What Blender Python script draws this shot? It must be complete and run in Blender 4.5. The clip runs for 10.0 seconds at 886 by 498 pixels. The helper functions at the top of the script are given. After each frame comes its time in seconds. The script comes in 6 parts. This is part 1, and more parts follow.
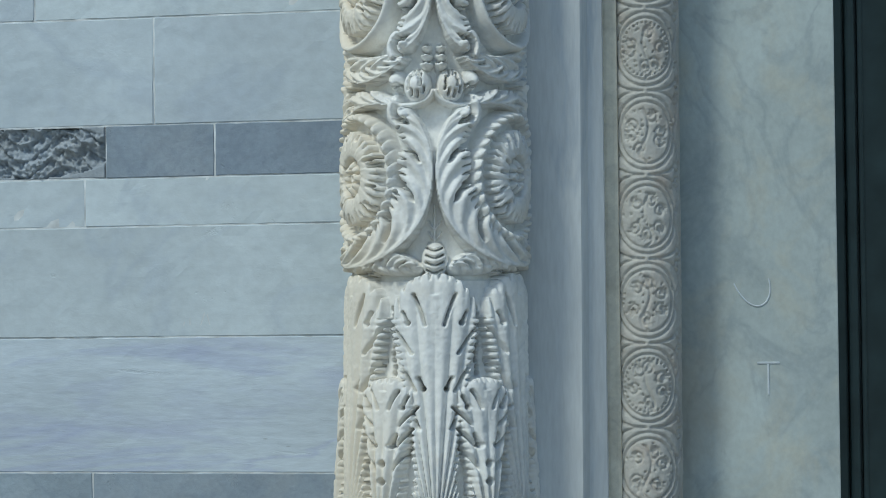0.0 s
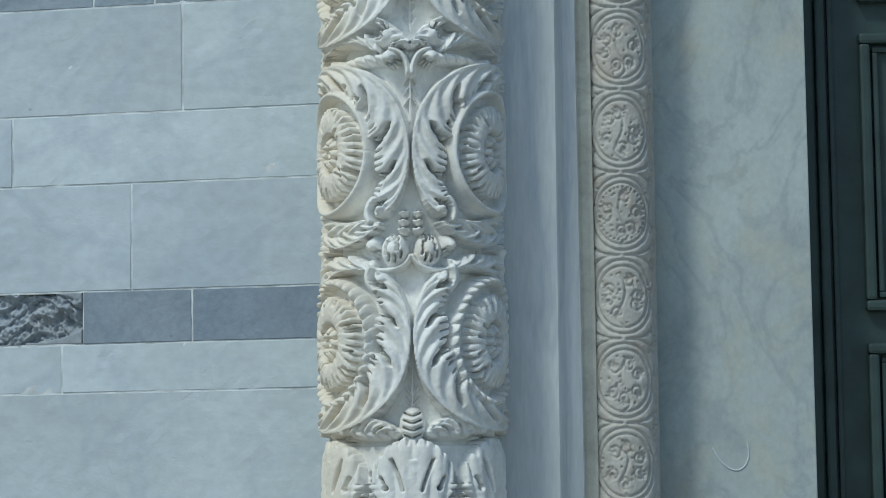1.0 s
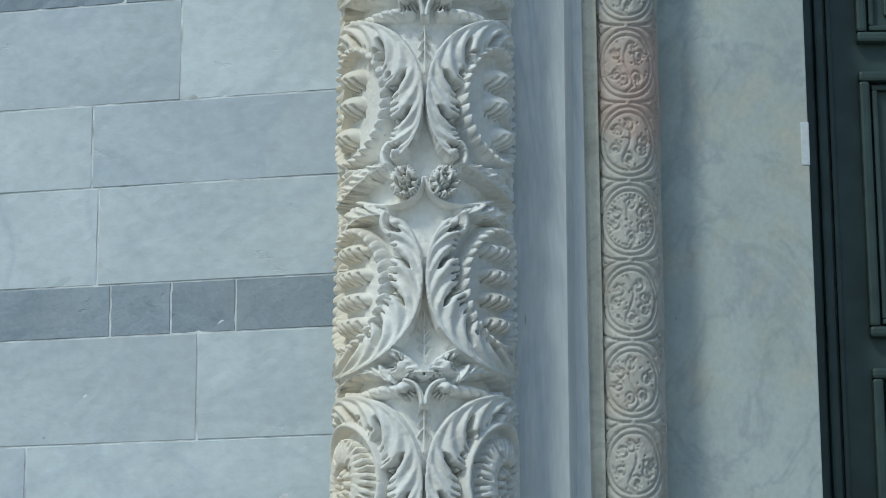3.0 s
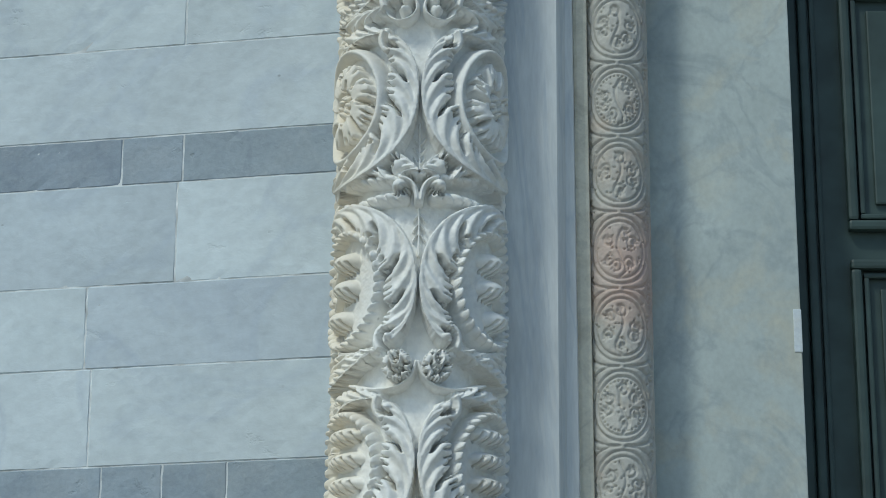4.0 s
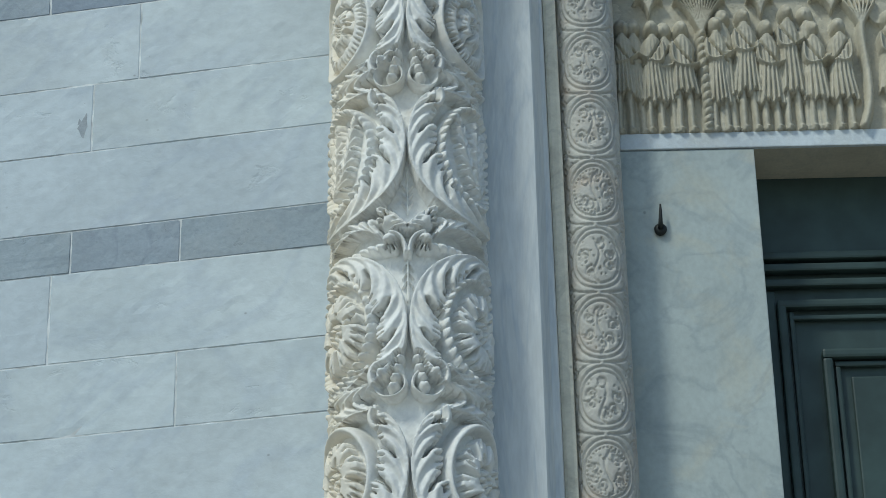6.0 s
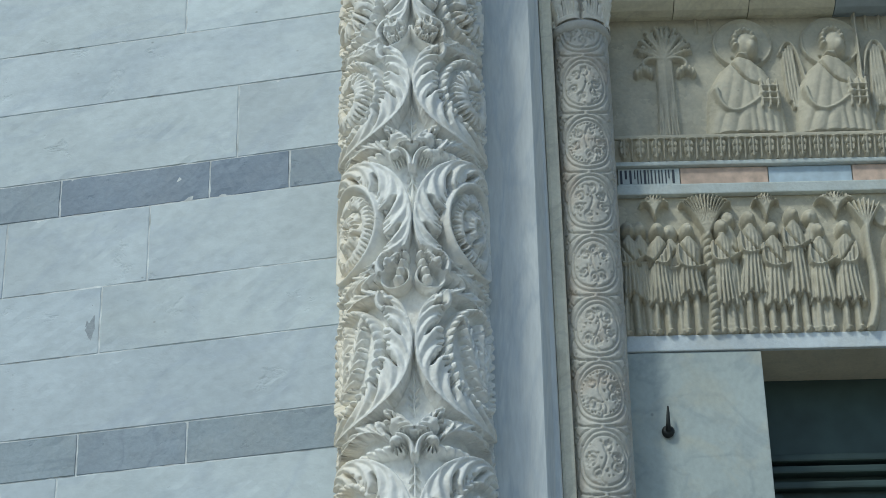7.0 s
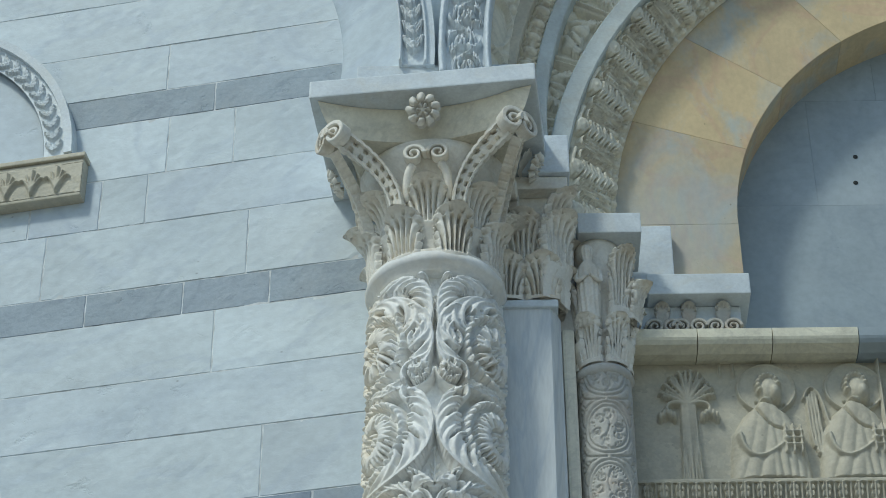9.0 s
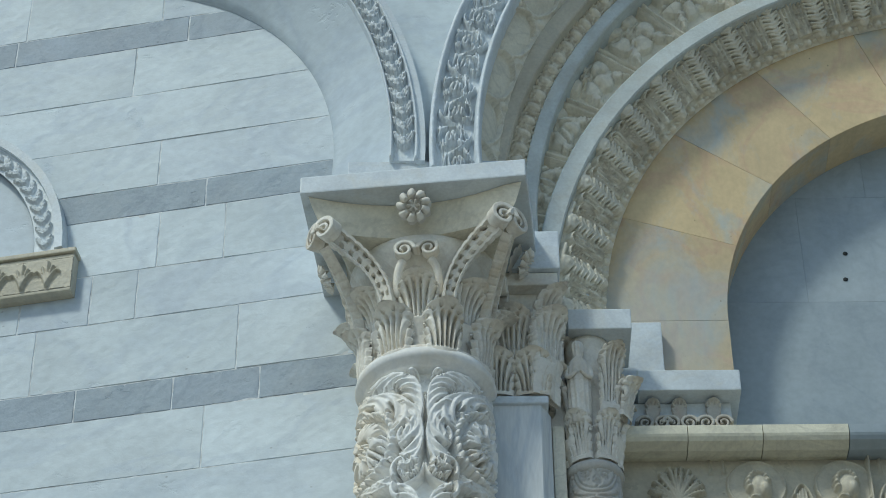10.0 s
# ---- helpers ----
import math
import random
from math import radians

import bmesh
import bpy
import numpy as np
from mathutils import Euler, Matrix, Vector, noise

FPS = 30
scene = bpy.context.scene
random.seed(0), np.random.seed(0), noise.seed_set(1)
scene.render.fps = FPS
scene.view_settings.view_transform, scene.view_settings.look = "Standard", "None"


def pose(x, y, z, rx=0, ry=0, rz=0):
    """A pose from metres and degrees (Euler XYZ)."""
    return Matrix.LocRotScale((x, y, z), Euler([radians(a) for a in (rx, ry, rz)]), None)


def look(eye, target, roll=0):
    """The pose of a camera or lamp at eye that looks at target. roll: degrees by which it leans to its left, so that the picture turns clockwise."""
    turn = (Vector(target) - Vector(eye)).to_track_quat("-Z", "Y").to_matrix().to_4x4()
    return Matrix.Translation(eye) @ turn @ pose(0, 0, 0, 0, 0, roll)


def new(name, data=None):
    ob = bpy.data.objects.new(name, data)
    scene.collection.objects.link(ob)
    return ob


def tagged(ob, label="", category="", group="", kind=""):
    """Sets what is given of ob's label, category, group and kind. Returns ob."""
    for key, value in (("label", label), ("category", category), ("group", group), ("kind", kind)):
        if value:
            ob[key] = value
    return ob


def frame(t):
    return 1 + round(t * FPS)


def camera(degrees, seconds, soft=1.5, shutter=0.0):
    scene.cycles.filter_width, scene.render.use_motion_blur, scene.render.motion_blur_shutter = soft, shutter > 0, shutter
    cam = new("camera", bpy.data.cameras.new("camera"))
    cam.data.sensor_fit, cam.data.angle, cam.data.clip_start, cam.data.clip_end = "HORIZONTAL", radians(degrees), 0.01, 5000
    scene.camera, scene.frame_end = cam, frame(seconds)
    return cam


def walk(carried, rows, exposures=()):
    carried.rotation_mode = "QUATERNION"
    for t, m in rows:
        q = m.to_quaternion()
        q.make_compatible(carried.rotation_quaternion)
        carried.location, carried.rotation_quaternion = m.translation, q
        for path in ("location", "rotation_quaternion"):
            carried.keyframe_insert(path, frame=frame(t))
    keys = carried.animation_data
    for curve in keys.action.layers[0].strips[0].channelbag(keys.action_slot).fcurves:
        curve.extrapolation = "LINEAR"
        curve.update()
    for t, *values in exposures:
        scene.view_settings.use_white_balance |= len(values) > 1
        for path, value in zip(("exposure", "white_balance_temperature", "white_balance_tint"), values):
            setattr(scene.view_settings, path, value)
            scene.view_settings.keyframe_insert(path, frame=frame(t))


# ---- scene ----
# The camera stands still at eye height and tilts up along the portal column.
cam = camera(20.2, 10.0, 0.9)
EYE = (0.0, 0.0, 1.6)
EXPOSURES = [(0.0, -0.28, 5900, -2), (5.0, -0.18, 6040, -2), (10.0, -0.12, 6060, -2)]  # seconds, stops, kelvin, tint
TILTS = [  # seconds, pitch, yaw, roll
    (0.0, 1.789, 0.562, -0.628),
    (0.5, 3.568, 0.297, -0.776),
    (1.0, 5.575, -0.004, -0.848),
    (1.5, 7.323, -0.105, -0.801),
    (2.0, 9.001, -0.031, -0.577),
    (2.5, 11.045, 0.210, -0.550),
    (4.0, 17.444, 0.058, 0.084),
    (4.5, 19.547, -0.225, -0.089),
    (5.0, 21.924, -0.219, -0.383),
    (6.5, 28.278, -0.413, -1.686),
    (7.0, 30.723, -0.265, -1.391),
    (7.5, 32.798, -0.157, -1.212),
    (8.0, 35.165, -0.098, -0.958),
    (8.5, 37.031, 0.075, -0.628),
    (9.0, 38.583, 0.238, -0.491),
    (9.5, 39.811, 0.156, -0.456),
    (10.0, 40.789, -0.079, -0.575),
]
walk(cam, [(t, pose(*EYE, 90 + p, 0, y) @ pose(0, 0, 0, 0, 0, r)) for t, p, y, r in TILTS], EXPOSURES)

# ---- light ----
world = bpy.data.worlds.new("sky")
scene.world = world
world.use_nodes = True
wn = world.node_tree.nodes
sky = wn.new("ShaderNodeTexSky")
sky.sky_type, sky.sun_disc = "NISHITA", False
SUN_EL, SUN_AZ = 50.0, -42.0            # elevation; bearing from the outward facade normal, minus is to the left
sky.sun_elevation, sky.sun_rotation = radians(SUN_EL), radians(180 - SUN_AZ)
world.node_tree.links.new(sky.outputs[0], wn["Background"].inputs[0])
wn["Background"].inputs[1].default_value = 0.116
sun = new("sun", bpy.data.lights.new("sun", "SUN"))
sun.data.energy, sun.data.angle, sun.data.color = 1.9, radians(9), (1.0, 0.94, 0.85)
sd = Vector((math.sin(radians(SUN_AZ)) * math.cos(radians(SUN_EL)), -math.cos(radians(SUN_AZ)) * math.cos(radians(SUN_EL)), math.sin(radians(SUN_EL))))
sun.matrix_world = look(tuple(sd * 30), (0, 0, 0))

# ---- materials ----
def ramp_node(nt, stops):
    n = nt.nodes.new("ShaderNodeValToRGB")
    el = n.color_ramp.elements
    while len(el) < len(stops):
        el.new(0.5)
    for e, (p, c) in zip(el, stops):
        e.position, e.color = p, (*c, 1)
    return n


def stone(name, base, vein, stain, rough=0.55, scale=1.0, vein_amt=0.5, stain_amt=0.5, grain=0.25, tone=0.0, stretch=(1, 1, 1), patch=None, dents=0.3, flank=None):
    """Marble: cloudy body, wandering veins, warm or dark stains, fine pitting; tone varies piece by piece."""
    m = bpy.data.materials.new(name)
    m.use_nodes = True
    nt = m.node_tree
    L, N = nt.links.new, nt.nodes.new
    bsdf = nt.nodes["Principled BSDF"]
    co = N("ShaderNodeTexCoord")
    mp = N("ShaderNodeMapping")
    mp.inputs["Scale"].default_value = stretch
    info = N("ShaderNodeObjectInfo")
    off = N("ShaderNodeVectorMath")
    off.operation = "MULTIPLY_ADD"
    off.inputs[1].default_value = (7.0, 3.0, 11.0)
    comb = N("ShaderNodeCombineXYZ")
    for i in range(3):
        L(info.outputs["Random"], comb.inputs[i])
    L(comb.outputs[0], off.inputs[0])
    L(co.outputs["Object"], mp.inputs[0])
    L(mp.outputs[0], off.inputs[2])

    def nz(sc, det=5, dist=0.0, ro=0.55):
        n = N("ShaderNodeTexNoise")
        n.inputs["Scale"].default_value, n.inputs["Detail"].default_value = sc * scale, det
        n.inputs["Distortion"].default_value, n.inputs["Roughness"].default_value = dist, ro
        L(off.outputs[0], n.inputs["Vector"])
        return n

    def mix(fac, a, b, mode="MIX"):
        n = N("ShaderNodeMix")
        n.data_type, n.blend_type = "RGBA", mode
        if isinstance(fac, float):
            n.inputs[0].default_value = fac
        else:
            L(fac, n.inputs[0])
        for sock, v in ((n.inputs[6], a), (n.inputs[7], b)):
            if isinstance(v, tuple):
                sock.default_value = (*v, 1)
            else:
                L(v, sock)
        return n.outputs[2]

    body = ramp_node(nt, [(0.3, tuple(c * 0.86 for c in base)), (0.7, tuple(min(1, c * 1.1) for c in base))])
    L(nz(2.2).outputs[0], body.inputs[0])
    vr = ramp_node(nt, [(0.455, (0, 0, 0)), (0.5, (vein_amt,) * 3), (0.545, (0, 0, 0))])
    L(nz(1.6, 6, 1.6).outputs[0], vr.inputs[0])
    col = mix(vr.outputs[0], body.outputs[0], vein)
    sr = ramp_node(nt, [(0.5, (0, 0, 0)), (0.72, (stain_amt,) * 3)])
    L(nz(3.1, 7, 0.6, 0.62).outputs[0], sr.inputs[0])
    col = mix(sr.outputs[0], col, stain)
    fine = ramp_node(nt, [(0.3, (0.93, 0.93, 0.93)), (0.65, (1.04, 1.04, 1.04))])
    fn = nz(38, 4)
    L(fn.outputs[0], fine.inputs[0])
    col = mix(1.0, col, fine.outputs[0], "MULTIPLY")
    if tone:
        tr = ramp_node(nt, [(0.0, (1 - tone * 1.3, 1 - tone * 1.1, 1 - tone * 0.6)), (0.35, (1 - 0.1 * tone,) * 3), (0.6, (1 + 0.3 * tone, 1 + 0.3 * tone, 1 + 0.1 * tone)), (1.0, (1 + tone * 0.6,) * 3)])
        L(info.outputs["Random"], tr.inputs[0])
        col = mix(1.0, col, tr.outputs[0], "MULTIPLY")
    if patch:
        at, radius, tint = patch
        dist = N("ShaderNodeVectorMath")
        dist.operation = "DISTANCE"
        dist.inputs[1].default_value = at
        wob = N("ShaderNodeVectorMath")
        wob.operation = "MULTIPLY_ADD"
        wob.inputs[1].default_value = (radius * 1.6,) * 3
        L(nz(6, 5).outputs[1], wob.inputs[0])
        L(co.outputs["Object"], wob.inputs[2])
        L(wob.outputs[0], dist.inputs[0])
        pr = ramp_node(nt, [(0.35, (0.42, 0.42, 0.42)), (1.0, (0, 0, 0))])
        sc_n = N("ShaderNodeMath")
        sc_n.operation = "DIVIDE"
        sc_n.inputs[1].default_value = radius * 2.2
        L(dist.outputs["Value"], sc_n.inputs[0])
        L(sc_n.outputs[0], pr.inputs[0])
        col = mix(pr.outputs[0], col, tint)
    if flank:
        at_x, width, tint = flank
        sx = N("ShaderNodeSeparateXYZ")
        L(co.outputs["Object"], sx.inputs[0])
        fx = N("ShaderNodeMath")
        fx.operation = "MULTIPLY_ADD"
        fx.inputs[1].default_value, fx.inputs[2].default_value = -1 / width, at_x / width
        L(sx.outputs[0], fx.inputs[0])
        fm = N("ShaderNodeMath")
        fm.operation = "ADD"
        L(fx.outputs[0], fm.inputs[0])
        L(nz(4.5, 6, 0.5, 0.6).outputs[0], fm.inputs[1])
        fr_n = ramp_node(nt, [(0.35, (0, 0, 0)), (1.0, (0.85,) * 3)])
        fs = N("ShaderNodeMath")
        fs.operation = "MULTIPLY"
        fs.inputs[1].default_value = 0.8
        L(fm.outputs[0], fs.inputs[0])
        L(fs.outputs[0], fr_n.inputs[0])
        col = mix(fr_n.outputs[0], col, tint)
    L(col, bsdf.inputs["Base Color"])
    bsdf.inputs["Roughness"].default_value = rough
    bsdf.inputs["Specular IOR Level"].default_value = 0.3
    vor = N("ShaderNodeTexVoronoi")
    vor.inputs["Scale"].default_value = 11.0
    L(off.outputs[0], vor.inputs["Vector"])
    vr2 = ramp_node(nt, [(0.03, (1, 1, 1)), (0.075, (0, 0, 0))])
    L(vor.outputs["Distance"], vr2.inputs[0])
    rare = ramp_node(nt, [(0.55, (0, 0, 0)), (0.62, (0.55, 0.55, 0.55))])
    L(nz(4.0, 2).outputs[0], rare.inputs[0])
    pit = mix(1.0, vr2.outputs[0], rare.outputs[0], "MULTIPLY")
    col2 = mix(pit, col, tuple(c * 0.35 for c in base))
    L(col2, bsdf.inputs["Base Color"])
    bump = N("ShaderNodeBump")
    bump.inputs["Strength"].default_value, bump.inputs["Distance"].default_value = grain, 0.006
    add = N("ShaderNodeMath")
    add.operation = "ADD"
    L(nz(26, 6, 0.3).outputs[0], add.inputs[0])
    dent = ramp_node(nt, [(0.30, (dents * -1.0 + 1.0,) * 3), (0.36, (1, 1, 1)), (0.60, (1, 1, 1)), (0.70, (1 + 0.3 * dents,) * 3)])
    L(nz(7, 7, 0.4, 0.62).outputs[0], dent.inputs[0])
    L(dent.outputs[0], add.inputs[1])
    L(add.outputs[0], bump.inputs["Height"])
    L(bump.outputs[0], bsdf.inputs["Normal"])
    return m


def plain(name, base, rough=0.5, metal=0.0, var=0.15, sc=14.0):
    m = bpy.data.materials.new(name)
    m.use_nodes = True
    nt = m.node_tree
    bsdf = nt.nodes["Principled BSDF"]
    n = nt.nodes.new("ShaderNodeTexNoise")
    n.inputs["Scale"].default_value, n.inputs["Detail"].default_value = sc, 6
    r = ramp_node(nt, [(0.3, tuple(c * (1 - var) for c in base)), (0.7, tuple(c * (1 + var) for c in base))])
    co = nt.nodes.new("ShaderNodeTexCoord")
    nt.links.new(co.outputs["Object"], n.inputs["Vector"])
    nt.links.new(n.outputs[0], r.inputs[0])
    nt.links.new(r.outputs[0], bsdf.inputs["Base Color"])
    b = nt.nodes.new("ShaderNodeBump")
    b.inputs["Strength"].default_value, b.inputs["Distance"].default_value = 0.2, 0.004
    nt.links.new(n.outputs[0], b.inputs["Height"])
    nt.links.new(b.outputs[0], bsdf.inputs["Normal"])
    bsdf.inputs["Roughness"].default_value, bsdf.inputs["Metallic"].default_value = rough, metal
    return m


WALL_M = stone("pale_wall_marble", (0.59, 0.66, 0.70), (0.42, 0.49, 0.58), (0.47, 0.54, 0.58), 0.6, 0.6, 0.35, 0.5, 0.36, 0.06, (1, 1, 1.3), dents=1.0)
GREY_M = stone("grey_band_marble", (0.31, 0.37, 0.43), (0.22, 0.27, 0.33), (0.36, 0.40, 0.43), 0.6, 1.6, 0.4, 0.5, 0.4, 0.14, dents=1.0)
STREAKED_M = stone("violet_streaked_wall_marble", (0.56, 0.63, 0.69), (0.40, 0.45, 0.62), (0.42, 0.46, 0.64), 0.6, 0.55, 0.5, 0.75, 0.36, 0.0, (0.7, 1, 3.2), dents=1.0)
BROKEN_M = stone("broken_grey_marble", (0.36, 0.40, 0.44), (0.27, 0.30, 0.33), (0.50, 0.51, 0.50), 0.85, 3.0, 0.5, 0.6, 0.4)
MORTAR_M = plain("lime_mortar", (0.64, 0.67, 0.68), 0.9, 0, 0.35, 14)
CARVED_M = stone("carved_marble", (0.87, 0.87, 0.84), (0.60, 0.63, 0.65), (0.74, 0.64, 0.48), 0.55, 1.3, 0.3, 0.45, 0.3, flank=(-0.20, 0.15, (0.80, 0.73, 0.60)))
CAPITAL_M = stone("brown_stained_marble", (0.82, 0.79, 0.71), (0.58, 0.54, 0.46), (0.56, 0.45, 0.30), 0.6, 2.0, 0.3, 0.6, 0.3)
COLONNETTE_M = stone("worn_carved_marble", (0.53, 0.52, 0.48), (0.40, 0.40, 0.38), (0.50, 0.38, 0.29), 0.6, 2.0, 0.3, 0.5, 0.4, 0, (1, 1, 1), ((0.72, 7.45, 3.93), 0.12, (0.66, 0.36, 0.28)))
PILASTER_M = stone("streaked_blue_marble", (0.67, 0.70, 0.71), (0.48, 0.54, 0.60), (0.56, 0.58, 0.58), 0.45, 1.2, 0.5, 0.5, 0.2, 0.0, (2.0, 2.0, 0.32))
JAMB_M = stone("clouded_jamb_marble", (0.49, 0.55, 0.54), (0.30, 0.35, 0.38), (0.58, 0.56, 0.45), 0.45, 1.5, 0.40, 0.65, 0.3, 0.0, (1.0, 1, 0.85), ((0.64, 7.62, 1.50), 0.17, (0.40, 0.33, 0.22)))
RELIEF_M = stone("yellowed_relief_marble", (0.54, 0.505, 0.405), (0.38, 0.38, 0.33), (0.40, 0.36, 0.27), 0.6, 2.0, 0.3, 0.5, 0.3)
OCHRE_M = stone("painted_ochre_stone", (0.64, 0.51, 0.31), (0.56, 0.36, 0.26), (0.44, 0.50, 0.51), 0.7, 0.75, 0.45, 0.9, 0.5, 0.10, (1.4, 1.4, 1.0), ((1.0, 7.78, 7.9), 0.2, (0.42, 0.52, 0.58)))
CORNICE_M = stone("cream_cornice_marble", (0.74, 0.71, 0.57), (0.52, 0.50, 0.42), (0.50, 0.46, 0.36), 0.6, 2.0, 0.4, 0.6, 0.3)
BAND_M = stone("weathered_band_marble", (0.80, 0.76, 0.63), (0.46, 0.45, 0.38), (0.46, 0.41, 0.31), 0.6, 2.0, 0.3, 0.5, 0.3)
RING_M = stone("grey_green_ring_marble", (0.57, 0.62, 0.61), (0.45, 0.48, 0.47), (0.50, 0.48, 0.40), 0.55, 2.0, 0.35, 0.5, 0.3)
LUNETTE_M = stone("slate_grey_marble", (0.37, 0.43, 0.47), (0.28, 0.33, 0.38), (0.43, 0.48, 0.51), 0.5, 0.8, 0.4, 0.5, 0.15)
PALE_M = stone("white_moulding_marble", (0.66, 0.72, 0.76), (0.5, 0.56, 0.62), (0.62, 0.6, 0.52), 0.5, 2.0, 0.35, 0.4, 0.25)
DOOR_M = plain("dark_green_painted_wood", (0.040, 0.068, 0.064), 0.5, 0.0, 0.25, 9)
IRON_M = plain("rusty_iron", (0.035, 0.04, 0.04), 0.6, 0.6)
GROUND_M = plain("pale_paving_stone", (0.30, 0.28, 0.24), 0.85, 0, 0.15, 3)
INK_M = plain("dark_letter_inlay", (0.05, 0.06, 0.08), 0.6)
PLASTER_M = plain("pink_plaster_patch", (0.62, 0.47, 0.38), 0.8, 0, 0.25, 22)
BLUE_M = plain("faded_blue_paint", (0.48, 0.58, 0.66), 0.7, 0, 0.15, 22)


# ---- mesh helpers ----
def link_mesh(name, me, material, parent=None, label="", m=None):
    if material is not None and not me.materials:
        me.materials.append(material)
    ob = new(name, me)
    if parent is not None:
        ob.parent = parent
    if m is not None:
        ob.matrix_basis = m
    if label:
        ob["label"] = label
    return ob


def part(name, bm, material, parent=None, label="", m=None, smooth=False):
    me = bpy.data.meshes.new(name)
    bm.normal_update()
    bm.to_mesh(me)
    bm.free()
    if smooth:
        me.polygons.foreach_set("use_smooth", np.ones(len(me.polygons), bool))
    return link_mesh(name, me, material, parent, label, m)


def thing(name, label, category, at=(0, 0, 0), rz=0.0, group="", kind=""):
    ob = new(name)
    ob.matrix_basis = pose(*at, 0, 0, rz)
    return tagged(ob, label, category, group, kind)


def box(bm, x0, x1, y0, y1, z0, z1, bevel=0.0):
    b = bmesh.new()
    bmesh.ops.create_cube(b, size=1)
    for v in b.verts:
        v.co = Vector((x0 + (v.co.x + 0.5) * (x1 - x0), y0 + (v.co.y + 0.5) * (y1 - y0), z0 + (v.co.z + 0.5) * (z1 - z0)))
    if bevel:
        bmesh.ops.bevel(b, geom=b.edges[:], offset=bevel, segments=2, affect="EDGES", profile=0.6)
    tmp = bpy.data.meshes.new("tmp")
    b.to_mesh(tmp)
    b.free()
    bm.from_mesh(tmp)
    bpy.data.meshes.remove(tmp)
    return bm


def revolve(profile, n=64, a0=0.0, a1=2 * math.pi):
    """A turned solid from (radius, height) pairs, closed all round, capped."""
    bm = bmesh.new()
    rings = [[bm.verts.new((r * math.cos(a0 + (a1 - a0) * i / n), r * math.sin(a0 + (a1 - a0) * i / n), z)) for i in range(n)] for r, z in profile]
    for a, b in zip(rings, rings[1:]):
        for i in range(n):
            j = (i + 1) % n
            bm.faces.new((a[i], a[j], b[j], b[i]))
    bm.faces.new(rings[0][::-1])
    bm.faces.new(rings[-1])
    return bm


def sweep(profile, path, closed_profile=True):
    """A moulding: the profile (a, b) carried along path stations (origin, axis_a, axis_b)."""
    bm = bmesh.new()
    rings = [[bm.verts.new(o + a * u + b * v) for u, v in profile] for o, a, b in path]
    n = len(profile)
    for p, q in zip(rings, rings[1:]):
        for i in range(n if closed_profile else n - 1):
            j = (i + 1) % n
            bm.faces.new((p[i], p[j], q[j], q[i]))
    if closed_profile:
        bm.faces.new(rings[0][::-1])
        bm.faces.new(rings[-1])
    bmesh.ops.recalc_face_normals(bm, faces=bm.faces[:])
    return bm


def arc_stations(xc, zc, y, a0, a1, n=48):
    """Stations along an arch; profile a runs outward along the radius, b into the wall."""
    out = []
    for i in range(n + 1):
        t = radians(a0 + (a1 - a0) * i / n)
        d = Vector((math.cos(t), 0, math.sin(t)))
        out.append((Vector((xc, y, zc)), d, Vector((0, 1, 0))))
    return out


def grid_mesh(name, P, flip=False, keep=None):
    n, m = P.shape[:2]
    me = bpy.data.meshes.new(name)
    idx = np.arange(n * m).reshape(n, m)
    q = np.stack([idx[:-1, :-1], idx[:-1, 1:], idx[1:, 1:], idx[1:, :-1]], -1).reshape(-1, 4)
    if keep is not None:
        q = q[keep.ravel()]
    if flip:
        q = q[:, ::-1]
    me.vertices.add(n * m)
    me.vertices.foreach_set("co", P.astype(np.float32).ravel())
    me.loops.add(q.size)
    me.loops.foreach_set("vertex_index", q.ravel().astype(np.int32))
    me.polygons.add(len(q))
    me.polygons.foreach_set("loop_start", np.arange(0, q.size, 4, dtype=np.int32))
    me.polygons.foreach_set("use_smooth", np.ones(len(q), bool))
    me.update(calc_edges=True)
    return me


def bez(p0, p1, p2, p3, n=30):
    t = np.linspace(0, 1, n)[:, None]
    p0, p1, p2, p3 = (np.array(p, float) for p in (p0, p1, p2, p3))
    return (1 - t) ** 3 * p0 + 3 * (1 - t) ** 2 * t * p1 + 3 * (1 - t) * t * t * p2 + t ** 3 * p3


def spiral(c, r0, turns, a0, sign=1, shrink=0.25, n=48):
    t = np.linspace(0, 1, n)
    r = r0 * (1 - (1 - shrink) * t)
    a = a0 + sign * 2 * np.pi * turns * t
    return np.stack([c[0] + r * np.cos(a), c[1] + r * np.sin(a)], -1)


